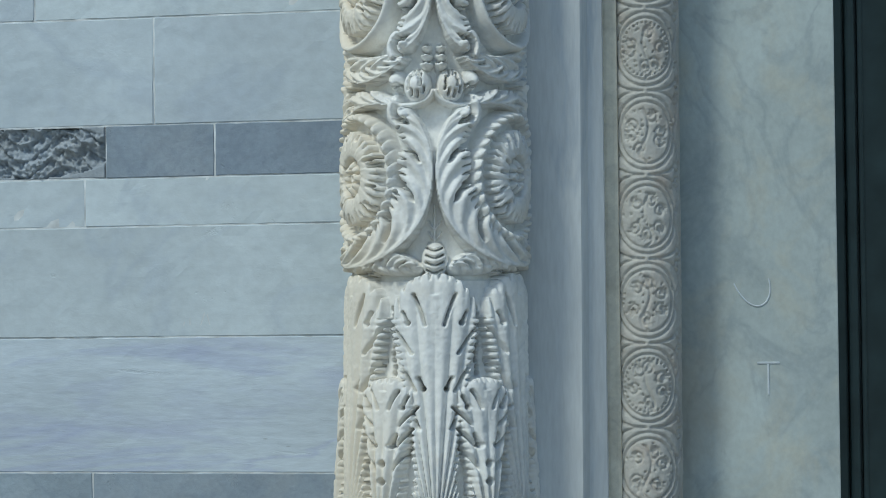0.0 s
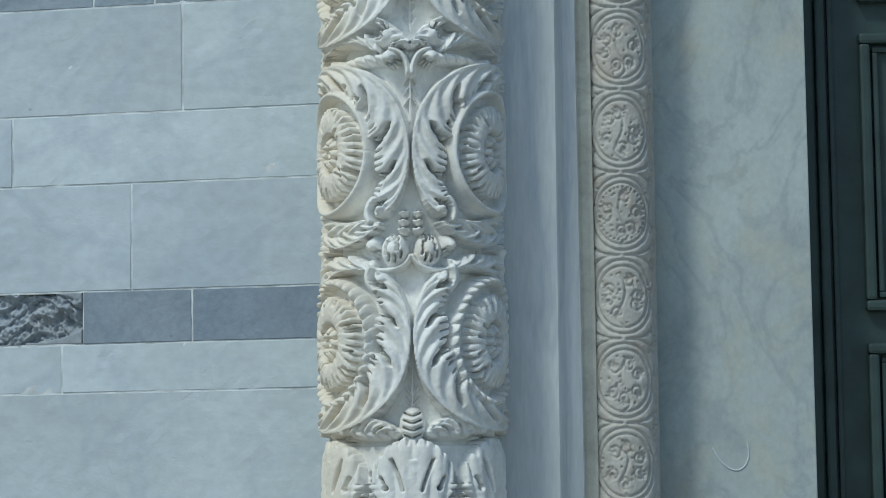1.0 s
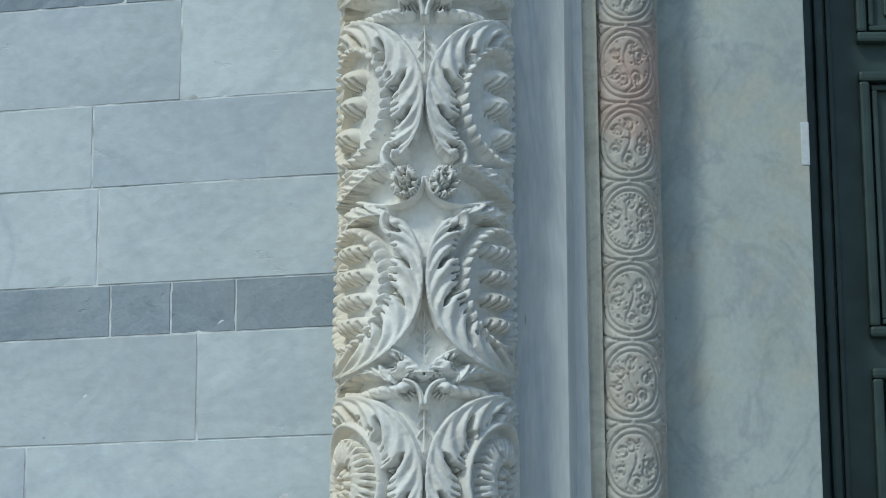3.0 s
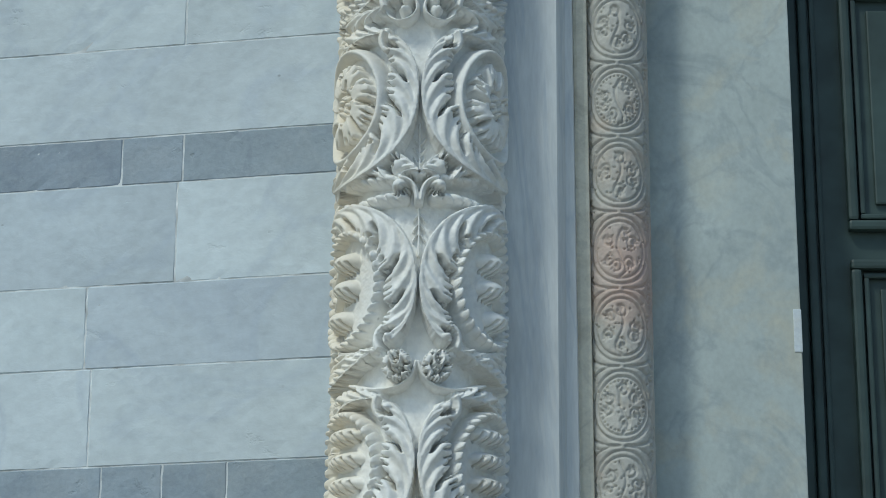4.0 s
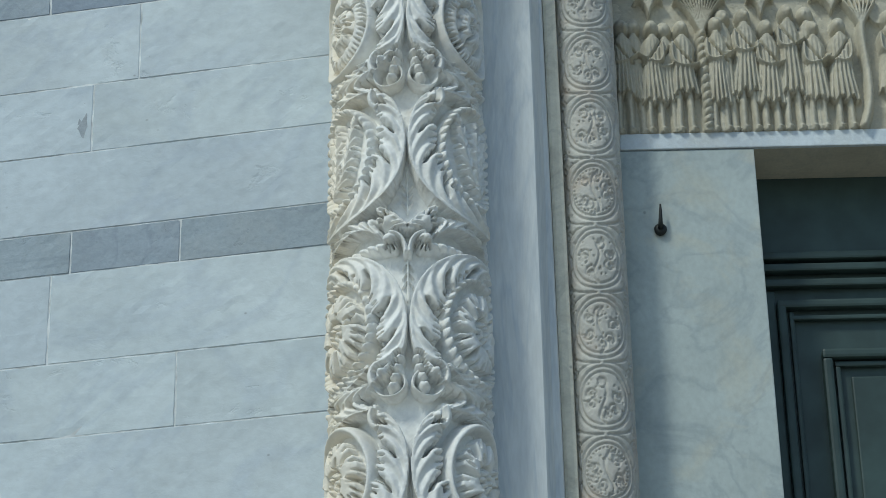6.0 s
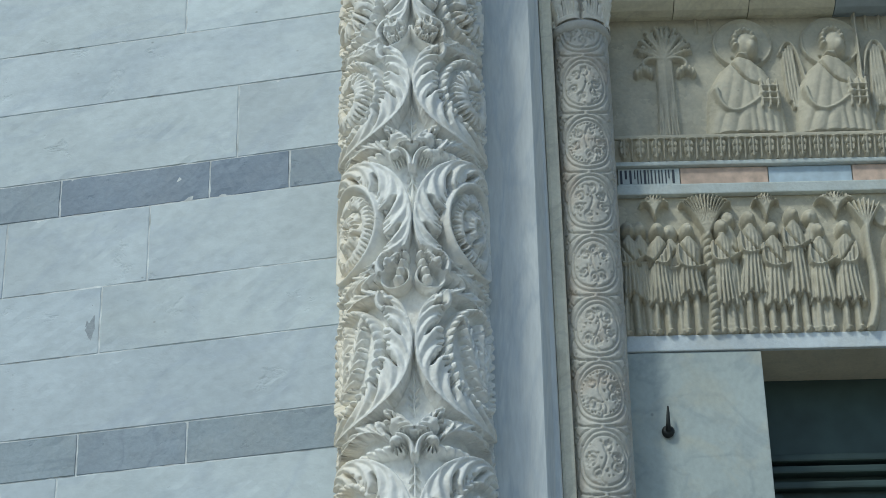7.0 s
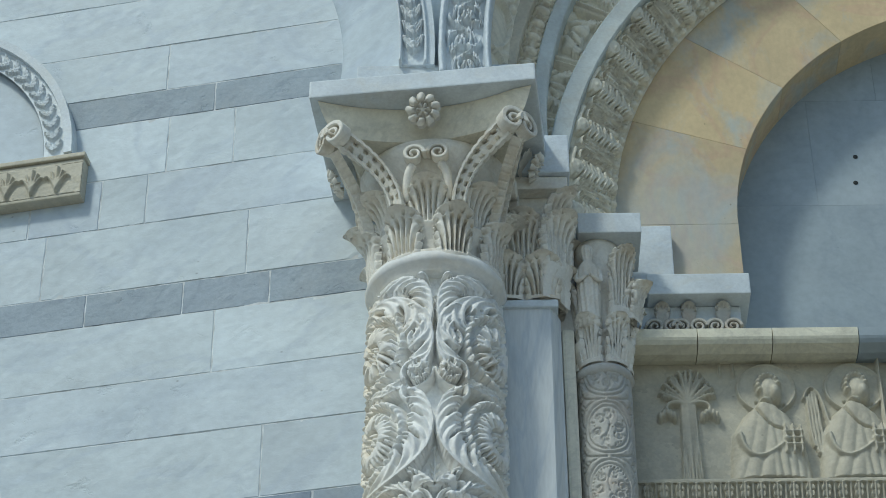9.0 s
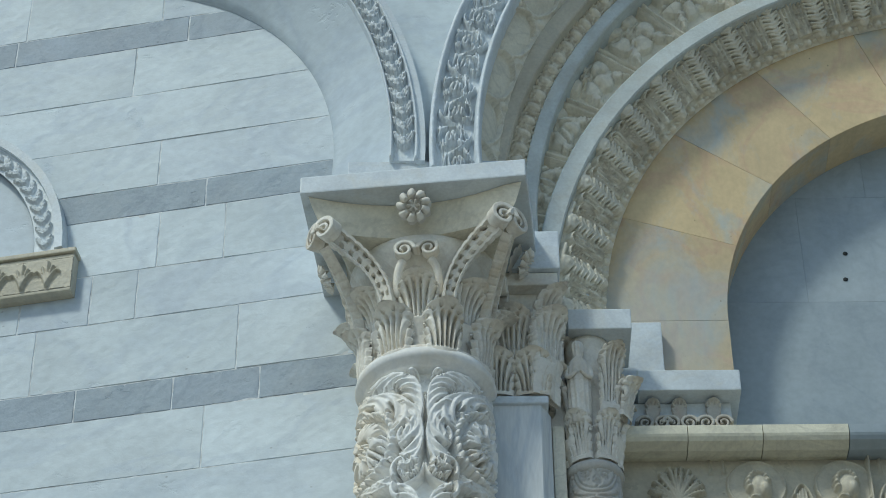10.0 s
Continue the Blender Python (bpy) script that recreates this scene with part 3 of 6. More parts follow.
# lower row: trees and standing draped shapes
fr = Carving(LX0, 2.1, 5.69, 6.252, 0.0034, 3)
def draped(c, x, top, wd, seed, front=True):
    """A worn standing shape: rounded top, a robe with folds that spread to the hem, two short legs, a bent bar across."""
    rr = np.random.RandomState(seed)
    z = 5.695
    deep = 1.0 if front else 0.72
    hem = z + 0.10 + 0.05 * rr.rand()
    neck = top - 0.036
    for o in (-0.022, 0.020):
        c.stem(bez((x + o, z), (x + o, z + 0.05), (x + o * 0.9, z + 0.1), (x + o * 0.8, hem + 0.03), 14), 0.0135, 0.030 * deep)
        c.ball((x + o + 0.006, z + 0.008), 0.016, 0.034 * deep, 0.55)
    s = c.win((x - 0.075, hem - 0.02), (x + 0.075, neck + 0.005))
    U, V = np.meshgrid(c.u[s[1]], c.v[s[0]])
    t = (V - hem) / (neck - hem)
    w = wd * np.interp(t, (-0.1, 0.0, 0.3, 0.55, 0.82, 0.95, 1.0), (1.25, 1.22, 1.0, 0.84, 1.02, 0.72, 0.35))
    e = (U - x) / w
    n = 2.6 + 0.8 * rr.rand()
    fold = np.abs((e * n + 0.25 * np.sin(3 * t + seed)) % 1.0 - 0.5) * 2
    hh = 0.050 * deep * np.clip(1 - np.abs(e) ** 2.6, 0, 1) ** 0.5 * (1 - 0.40 * fold ** 1.6 * np.clip(1.05 - t, 0.12, 1))
    c.raise_(s, hh, (np.abs(e) < 1) & (V > hem + 0.010 * np.sin(U * 160 + seed)))
    sgn = 1 if rr.rand() > 0.35 else -1
    sh = (x - 0.034 * sgn, neck - 0.03)
    c.stem(bez(sh, (sh[0] - 0.006 * sgn, sh[1] - 0.07), (sh[0] - 0.002 * sgn, sh[1] - 0.11), (x + 0.055 * sgn, sh[1] - 0.085 + 0.05 * rr.rand()), 20), 0.0090, 0.055 * deep, 0.0, 0.25)
    c.cut(bez((x - 0.03 * sgn, neck - 0.015), (x - 0.01 * sgn, neck - 0.06), (x + 0.01 * sgn, neck - 0.09), (x + 0.035 * sgn, neck - 0.11), 16), 0.0032, 0.016)
    c.ball((x, top), 0.029, 0.054 * deep, 1.35)
    c.ball((x + 0.008 * sgn, top - 0.006), 0.018, 0.062 * deep, 1.5)

def fan_tree(c, x, foot, crown, n, reach, w):
    """A stem that parts into a fan of thin flutes below the border."""
    if foot < crown - 0.05:
        c.stem(bez((x, foot), (x + 0.012, foot + 0.1), (x - 0.010, crown - 0.1), (x, crown), 30), 0.020, 0.040, 0.03)
    for k in range(-n, n + 1):
        q = reach * k / n
        c.stem(bez((x, crown - 0.01), (x + 0.25 * q, crown + 0.05), (x + 0.75 * q, 6.235), (x + q, 6.246 - 0.035 * (abs(k) / n) ** 2), 22), w, 0.036)

for i, (x, top, wd, front) in enumerate(((0.724, 6.111, 0.036, False), (0.831, 6.095, 0.036, False), (1.039, 6.142, 0.034, False), (1.332, 6.148, 0.038, False),
                                         (0.682, 6.104, 0.040, True), (0.788, 6.098, 0.046, True), (0.891, 6.095, 0.047, True), (1.012, 6.107, 0.040, True), (1.112, 6.140, 0.048, True),
                                         (1.188, 6.092, 0.047, True), (1.264, 6.152, 0.044, True), (1.349, 6.083, 0.045, True), (1.442, 6.092, 0.050, True),
                                         (1.62, 6.12, 0.046, True), (1.73, 6.10, 0.046, True), (1.84, 6.13, 0.046, True), (1.95, 6.09, 0.046, True), (2.05, 6.12, 0.046, True))):
    draped(fr, x, top, wd, i, front)
fan_tree(fr, 0.964, 5.70, 6.08, 6, 0.090, 0.0048)
fan_tree(fr, 0.784, 6.16, 6.17, 4, 0.050, 0.0046)
fan_tree(fr, 1.178, 6.15, 6.16, 4, 0.046, 0.0044)
fan_tree(fr, 1.425, 6.16, 6.17, 5, 0.070, 0.0046)
fr.stem(bez((1.50, 5.70), (1.56, 5.85), (1.51, 5.98), (1.525, 6.10), 40), 0.017, 0.042)
for k in range(-3, 4):
    fr.stem(bez((1.525, 6.08), (1.525 + 0.004 * k, 6.13), (1.525 + 0.014 * k, 6.17), (1.525 + 0.018 * k, 6.215 - 0.006 * abs(k)), 18), 0.0065, 0.038)
fr.disc((1.60, 6.15), 0.045, 0.016)
fr.weather(0.0016)
link_mesh("lower_relief", fr.wrap("lower_relief", lambda U, V, H: np.stack([U, 7.512 - H, V], -1), True, 0.0, 1.15), RELIEF_M, lintel, "row of draped shapes and trees in low relief")

# band between the two rows: dark lettered slab that cannot be read, plaster and faded paint
part("letter_slab", box(bmesh.new(), 0.665, 0.885, 7.498, 7.512, 6.301, 6.371, 0.002), RING_M, lintel, "pale slab with worn lettering")
rb = random.Random(5)
x = 0.672
while x < 0.872:
    w = rb.choice((0.004, 0.005, 0.008))
    part("letter_bar", box(bmesh.new(), x, x + w, 7.4955, 7.4985, 6.308 + rb.choice((0, 0, 0.02)), 6.364, 0.0008), INK_M, lintel)
    x += w + rb.uniform(0.006, 0.010)
part("plaster_strip", box(bmesh.new(), 0.888, 1.20, 7.500, 7.512, 6.299, 6.372, 0.003), PLASTER_M, lintel, "flaking pinkish plaster")
part("painted_strip", box(bmesh.new(), 1.203, 1.50, 7.502, 7.512, 6.299, 6.372, 0.003), BLUE_M, lintel, "faded pale blue painted strip")
part("plaster_strip", box(bmesh.new(), 1.503, 3.70, 7.500, 7.512, 6.299, 6.372, 0.003), PLASTER_M, lintel)

# leaf moulding
lm = Carving(LX0, 2.1, 6.394, 6.474, 0.003, 4)
n = 0
x = 0.69
while x < 2.1:
    lm.leaf(bez((x, 6.470), (x, 6.45), (x, 6.42), (x, 6.398), 16), 0.020, 0.022, 3)
    lm.stem(bez((x + 0.029, 6.472), (x + 0.029, 6.45), (x + 0.029, 6.43), (x + 0.029, 6.398), 12), 0.005, 0.016)
    lm.stem(bez((x, 6.468), (x + 0.01, 6.474), (x + 0.02, 6.474), (x + 0.029, 6.468), 10), 0.005, 0.02)
    x += 0.058
lm.weather(0.0012)
link_mesh("leaf_moulding", lm.wrap("leaf_moulding", lambda U, V, H: np.stack([U, 7.490 - 0.02 * (V - 6.394) / 0.08 - H, V], -1), True, 0.0), RELIEF_M, lintel, "carved leaf-and-dart moulding")

# upper row: palm tree and half-length shapes with discs behind their heads
up = Carving(LX0, 2.1, 6.49, 7.06, 0.004, 6)
px = 0.862
for k in range(-3, 4):
    up.stem(bez((px + 0.0115 * k, 6.50), (px + 0.0095 * k, 6.6), (px + 0.008 * k, 6.7), (px + 0.008 * k, 6.83), 26), 0.0065, 0.032 - 0.002 * abs(k))
for k in range(-10, 11):
    a = radians(90 + k * 6.6 + 2.5 * math.sin(k * 2.3))
    ln = 0.165 * (1 - 0.022 * abs(k)) * (1 + 0.09 * math.sin(k * 3.7))
    fan = bez((px, 6.83), (px + 0.3 * ln * math.cos(a), 6.83 + 0.45 * ln * math.sin(a)), (px + 0.7 * ln * math.cos(a), 6.83 + 0.8 * ln * math.sin(a)), (px + ln * math.cos(a) * 0.80, 6.82 + ln * math.sin(a)), 22)
    up.stem(fan, 0.0062, 0.026 + 0.004 * (k % 2))
    for q in range(6, 21, 3):
        for sx in (-1, 1):
            e_ = fan[q] + 0.013 * np.array([math.cos(a + sx * 0.6), math.sin(a + sx * 0.6)])
            up.stem(bez(fan[q], fan[q] * 0.7 + e_ * 0.3, fan[q] * 0.3 + e_ * 0.7, e_, 6), 0.0034, 0.024)
for sx in (-1, 1):
    for k in range(5):
        up.ball((px + sx * (0.052 + 0.013 * k), 6.805 - 0.010 * abs(k - 2)), 0.010, 0.034, 2.4)
    up.stem(bez((px, 6.83), (px + 0.04 * sx, 6.85), (px + 0.07 * sx, 6.85), (px + 0.08 * sx, 6.82), 18), 0.010, 0.03)
def half_length(c, x, wings):
    """A worn half-length shape: a disc, a rounded top, sloping sides with long folds, a bent bar across."""
    c.disc((x, 6.905), 0.108, 0.014)
    c.stem(spiral((x, 6.905), 0.105, 1.0, 0, 1, 1.0, 60), 0.006, 0.022)
    s = c.win((x - 0.16, 6.495), (x + 0.16, 6.84))
    U, V = np.meshgrid(c.u[s[1]], c.v[s[0]])
    t = (V - 6.495) / 0.33
    w = np.interp(t, (0, 0.3, 0.62, 0.85, 0.97, 1.0), (0.150, 0.140, 0.128, 0.085, 0.038, 0.03))
    e = np.abs(U - x + 0.012) / w
    fold = np.abs(((U - x) * 26 * (1 + 0.35 * np.sign(U - x) * (1 - t)) + 1.1 * t * np.sign(U - x)) % 1.0 - 0.5) * 2
    c.raise_(s, 0.056 * np.sqrt(np.clip(1 - e ** 2.6, 0, 1)) * (1 - 0.15 * fold ** 2 * np.clip(1.15 - t, 0, 1)), e < 1)
    c.ball((x + 0.010, 6.885), 0.046, 0.060, 1.45)
    c.ball((x + 0.024, 6.868), 0.028, 0.070, 1.6)
    for k in range(9):
        a_ = radians(10 + k * 25)
        c.ball((x + 0.004 + 0.036 * math.cos(a_), 6.905 + 0.044 * math.sin(a_)), 0.016, 0.055)
    c.cut(bez((x - 0.04, 6.84), (x - 0.01, 6.815), (x + 0.02, 6.81), (x + 0.055, 6.83), 16), 0.005, 0.024)
    c.cut(bez((x - 0.05, 6.80), (x - 0.02, 6.73), (x + 0.01, 6.70), (x + 0.05, 6.70), 20), 0.004, 0.018)
    c.stem(bez((x - 0.115, 6.68), (x - 0.10, 6.55), (x - 0.03, 6.57), (x + 0.045, 6.645), 26), 0.017, 0.062, 0.0, 0.3)
    c.ball((x + 0.05, 6.652), 0.020, 0.074, 1.1)
    for o in (-0.028, 0.0, 0.028):
        c.stem(bez((x + 0.075 + o, 6.60), (x + 0.075 + o, 6.64), (x + 0.075 + o, 6.68), (x + 0.075 + o, 6.715), 10), 0.008, 0.066)
        c.stem(bez((x + 0.045, 6.657 + o), (x + 0.06, 6.657 + o), (x + 0.09, 6.657 + o), (x + 0.108, 6.657 + o), 10), 0.008, 0.066)
    if wings:
        for sx in (-1, 1):
            for k in range(4):
                c.stem(bez((x + sx * (0.13 + 0.012 * k), 6.56 + 0.03 * k), (x + sx * (0.135 + 0.014 * k), 6.68), (x + sx * (0.14 + 0.012 * k), 6.8), (x + sx * (0.148 + 0.010 * k), 6.90 - 0.012 * k), 24), 0.0072, 0.022)
            c.stem(bez((x + sx * 0.105, 6.72), (x + sx * 0.12, 6.86), (x + sx * 0.15, 6.97), (x + sx * 0.19, 6.86), 28), 0.007, 0.028)
for i, x in enumerate((1.155, 1.478, 1.80, 2.12)):
    if x < 2.0:
        half_length(up, x, i > 0)
up.stem(bez((1.575, 6.50), (1.575, 6.7), (1.575, 6.9), (1.575, 7.04), 40), 0.007, 0.04)
for x0 in (0.99, 1.62):
    for q in (0, 0.05):
        up.stem(bez((x0 + q, 6.97), (x0 + q, 6.99), (x0 + q, 7.01), (x0 + q, 7.035), 10), 0.006, 0.012)
up.weather(0.0014)
link_mesh("upper_relief", up.wrap("upper_relief", lambda U, V, H: np.stack([U, 7.512 - H, V], -1), True, 0.0, 1.05), RELIEF_M, lintel, "palm tree and half-length shapes with discs in relief")

# cornice over the lintel, in lengths
cornice = thing("cornice", "yellowed marble cornice in butted lengths over the lintel", "cornice", kind="structure")
prof = [(0.16, 7.060), (0.16, 7.035), (0.10, 7.022), (0.055, 7.020), (0.014, 7.036), (0.004, 7.050), (0.0, 7.060), (0.0, 7.098), (0.16, 7.100), (0.30, 7.100), (0.30, 7.060)]
cuts = [0.625, 0.905, 1.182, 1.50, 2.0, 2.6, 3.2, 3.75]
for i, (a, b) in enumerate(zip(cuts, cuts[1:])):
    path = [(Vector((x, 7.38, 0)), Vector((0, 1, 0)), Vector((0, 0, 1))) for x in (a + 0.0015, b - 0.0015)]
    part("cornice_length", sweep(prof, path), CORNICE_M if i < 3 else LUNETTE_M, cornice, "" if i < 3 else "darker grey length of cornice")

# ---- arched head ----
AX = 2.33
arch = thing("portal_arch", "stepped round marble arch with carved bands over the door", "arch", kind="structure")
lunette = thing("lunette", "smooth dark grey marble slabs filling the arch", "lunette", kind="structure")
for j, (z0, z1, off) in enumerate(((7.10, 7.42, 0.1), (7.422, 8.05, 0.35), (8.052, 8.62, 0.0), (8.622, 9.2, 0.3))):
    for i in range(4):
        part("slab", box(bmesh.new(), 0.7 + 0.8 * i + off, 1.4994 + 0.8 * i + off, 7.83, 7.88, z0, z1 + 0.0014, 0.0006), LUNETTE_M, lunette)

for hx, hz in ((1.678, 8.31), (1.664, 8.17)):
    part("peg_hole", revolve([(0.010, 0), (0.010, 0.002), (0.006, 0.003)], 16), IRON_M, lunette, "small dark iron peg", pose(hx, 7.8295, hz, 90, 0, 0), True)

def ring(name, y0, y1, zc, r0, r1, material, label="", a0=180, a1=0, bevel=0.006, n=56):
    p = [(r0 + bevel, y0), (r1 - bevel, y0), (r1, y0 + bevel), (r1, y1), (r0, y1), (r0, y0 + bevel)]
    return part(name, sweep(p, arc_stations(AX, zc, 0, a0, a1, n)), material, arch, label)

# ochre voussoirs, each a block, on straight lower pieces
edges = [180, 161, 143, 125, 108, 91, 74, 57, 38, 19, 0]
for a0, a1 in zip(edges, edges[1:]):
    ring("voussoir", 7.62, 7.83, 7.79, 1.195, 1.69, OCHRE_M, "ochre-painted stone", a0 - 0.03, a1 + 0.03, 0.0018, 9)
part("springer", box(bmesh.new(), 0.66, 1.135, 7.62, 7.83, 7.50, 7.7894, 0.0012), OCHRE_M, arch)
part("springer", box(bmesh.new(), 3.525, 4.0, 7.62, 7.83, 7.50, 7.7894, 0.0012), OCHRE_M, arch)
ring("plain_ring", 7.42, 7.60, 7.72, 1.885, 1.965, RING_M, "smooth pale ring", 186)
ring("plain_ring", 7.37, 7.55, 8.11, 1.945, 2.005, RING_M, "smooth pale ring", 188)
ring("plain_ring", 7.29, 7.5, 8.06, 2.085, 2.165, RELIEF_M, "smooth brownish ring", 180)
ring("backing_ring", 7.52, 7.9, 7.95, 1.75, 2.9, PALE_M, "", 190, -10)

# tongues and beads, splayed
A_END = 2.35
tg = Carving(-0.16, A_END, 0, 0.27, 0.0035, 7)
R0 = 1.78
tu = tg.u.copy()
tg.u = tu * R0
a = -0.15 * R0
k = 0
while a < A_END * R0:
    if k % 3 == 0:
        for sd in (-1, 1):
            tg.blade(bez((a, 0.050), (a, 0.11), (a + 0.003, 0.17), (a, 0.228), 40), sd, 0.046, 5, 0.042, 0.7, 2, (0.6, 1.0, 0.8))
    else:
        tg.stem(np.array([[a + 0.028 * math.sin(q), 0.205 + 0.022 * math.cos(q)] for q in np.linspace(-1.6, 1.6, 24)]), 0.0055, 0.036)
        for o in (-0.028, -0.010, 0.010, 0.028):
            tg.stem(bez((a + o * 0.7, 0.060), (a + o * 0.8, 0.11), (a + o, 0.16), (a + o, 0.205), 24), 0.0060, 0.036)
        for q in range(5):
            tg.ball((a, 0.085 + 0.026 * q), 0.0055, 0.030)
    tg.ball((a, 0.025), 0.020, 0.022)
    tg.ball((a + 0.035, 0.025), 0.010, 0.02)
    if k % 3 == 0:
        tg.stem(bez((a - 0.03, 0.248), (a - 0.01, 0.256), (a + 0.03, 0.256), (a + 0.09, 0.246), 16), 0.013, 0.030)
    a += 0.071
    k += 1
tg.weather(0.0014)
tg.u = tu
link_mesh("tongue_band", tg.wrap("tongue_band", on_arch(AX, 7.79, 1.675, 7.615, 1.885, 7.455, 0.27), True, 0.02, 1.15), BAND_M, arch, "carved leaf tongues and beads, dirty in the hollows")

# flower panels
fl = Carving(0.05, A_END, 0, 0.35, 0.004, 8)
R0 = 2.05
tu = fl.u.copy()
fl.u = tu * R0
a = 0.20
k = 0
while a < A_END * R0:
    fl.rosette((a, 0.185), 0.118, 0.042, 5 + k % 2, 0.3 * k, 0.22)
    for q in range(5 + k % 2):
        t_ = 2 * math.pi * (q + 0.5) / (5 + k % 2) - 0.6 * k / (5 + k % 2)
        fl.cut(np.array([[a + m * math.cos(t_), 0.185 + m * math.sin(t_)] for m in np.linspace(0.03, 0.12, 20)]), 0.005, 0.03)
    for sx in (-1, 1):
        for sy in (-1, 1):
            for sd in (-1, 1):
                fl.blade(bez((a + 0.06 * sx, 0.185 + 0.06 * sy), (a + 0.08 * sx, 0.185 + 0.085 * sy), (a + 0.09 * sx, 0.185 + 0.105 * sy), (a + 0.115 * sx, 0.185 + 0.14 * sy), 16), sd, 0.028, 2, 0.034, 0.8, 3)
    for o in (0.138, 0.166):
        fl.stem(bez((a + o, 0.0), (a + o, 0.1), (a + o, 0.2), (a + o, 0.35), 60), 0.011, 0.040)
    a += 0.325
    k += 1
fl.weather(0.002)
fl.u = tu
link_mesh("flower_band", fl.wrap("flower_band", on_arch(AX, 7.88, 1.85, 7.492, 2.20, 7.482, 0.35), True, 0.02, 1.15), BAND_M, arch, "square panels carved with flowers")

# egg band
eg = Carving(0.0, A_END, 0, 0.095, 0.0035, 9)
R0 = 2.05
tu = eg.u.copy()
eg.u = tu * R0
a = 0.02
while a < A_END * R0:
    eg.ball((a, 0.05), 0.022, 0.028, 1.6)
    eg.stem(np.array([[a + 0.031 * math.cos(q), 0.05 + 0.043 * math.sin(q)] for q in np.linspace(0, 2 * math.pi, 40)]), 0.006, 0.02)
    a += 0.078
eg.weather(0.0015)
eg.u = tu
link_mesh("egg_band", eg.wrap("egg_band", on_arch(AX, 8.09, 2.0, 7.40, 2.09, 7.36, 0.095), True, 0.02, 1.25), BAND_M, arch, "carved egg moulding")

# oval coffers on the underside of the outer ring
cf = Carving(0.0, A_END, 0, 0.16, 0.004, 10)
R0 = 2.15
tu = cf.u.copy()
cf.u = tu * R0
a = 0.08
while a < A_END * R0:
    sl = cf.win((a - 0.13, 0.0), (a + 0.13, 0.16))
    U, V = np.meshgrid(cf.u[sl[1]], cf.v[sl[0]])
    e = np.hypot((U - a) / 0.118, (V - 0.08) / 0.058)
    cf.h[sl] = np.where(e < 1, -0.014 + 0.012 * np.clip(1 - e, 0, 1), np.where(e < 1.14, 0.012, cf.h[sl]))
    for sy in (-1, 1):
        cf.ball((a + 0.128, 0.08 + sy * 0.052), 0.020, 0.014, 0.9, 3)
    a += 0.255
cf.weather(0.0015)
cf.u = tu
link_mesh("coffer_band", cf.wrap("coffer_band", on_arch(AX, 8.19, 2.09, 7.30, 2.25, 7.165, 0.16), True, 0.02, 1.0), BAND_M, arch, "sunk oval panels on the underside")

# outer band with a running scroll
sc = Carving(-0.06, A_END, 0, 0.205, 0.0035, 11)
R0 = 2.26
tu = sc.u.copy()
sc.u = tu * R0
def running_scroll(c, u0, u1, v0, wid, step, h):
    a, k = u0, 0
    while a < u1:
        sgn = 1 if k % 2 else -1
        cy = v0 + 0.07 * wid * sgn
        c.stem(spiral((a, cy), 0.36 * wid, 1.4, math.pi * (0.5 if k % 2 else -0.5), -sgn, 0.2), 0.045 * wid, h * 0.8)
        c.stem(bez((a, cy - 0.36 * wid * sgn), (a + step * 0.4, cy - 0.40 * wid * sgn), (a + step * 0.6, cy + 0.40 * wid * sgn), (a + step, cy + 0.36 * wid * sgn), 28), 0.05 * wid, h * 0.8)
        c.rosette((a, cy), 0.19 * wid, h, 6, k)
        for q in range(4):
            t = math.pi * 0.5 * q + 0.6
            c.leaf(bez((a + 0.3 * wid * math.cos(t), cy + 0.3 * wid * math.sin(t)), (a + 0.36 * wid * math.cos(t + 0.2), cy + 0.36 * wid * math.sin(t + 0.2)),
                       (a + 0.44 * wid * math.cos(t + 0.35), cy + 0.42 * wid * math.sin(t + 0.35)), (a + 0.50 * wid * math.cos(t + 0.6), cy + 0.44 * wid * math.sin(t + 0.6)), 14), 0.10 * wid, h, 3)
        a += step
        k += 1
running_scroll(sc, -0.1, A_END * R0, 0.105, 0.145, 0.135, 0.030)
for vv in (0.014, 0.194):
    sc.stem(np.stack([np.linspace(sc.u[0], sc.u[-1], 900), np.full(900, vv)], -1), 0.0165, 0.03)
sc.weather(0.002)
sc.u = tu
link_mesh("scroll_band", sc.wrap("scroll_band", on_arch(AX, 8.30, 2.165, 7.15, 2.37, 7.15, 0.205), True, 0.05, 1.45), PALE_M, arch, "pale ring carved with a running leaf scroll")
ring("outer_order", 7.16, 7.5, 8.30, 2.17, 2.372, PALE_M, "", 183)

# spandrel between the portal arch and the blind arch
sp = bmesh.new()
pts = [(-0.9, 12.0), (3.6, 12.0)]
n = 30
ring_pts = [(AX + 2.36 * math.cos(radians(180 - 122 * i / n)), 8.30 + 2.36 * math.sin(radians(180 - 122 * i / n))) for i in range(n + 1)]
poly = [(-0.08, 8.25), (-0.05, 8.25)] + ring_pts + [(3.6, 12.0), (-1.2, 12.0), (-1.2, 10.0)]
poly += [(-2.1 + 2.02 * math.cos(radians(q)), 8.35 + 2.02 * math.sin(radians(q))) for q in range(54, 0, -3)]
fa = sp.faces.new([sp.verts.new((x, 7.27, z)) for x, z in poly])
ex = bmesh.ops.extrude_face_region(sp, geom=[fa])
for v in [e for e in ex["geom"] if isinstance(e, bmesh.types.BMVert)]:
    v.co.y += 0.25
bmesh.ops.recalc_face_normals(sp, faces=sp.faces[:])
tagged(part("wall_spandrel", sp, WALL_M), "pale marble wall between two arches", "wall", kind="structure")

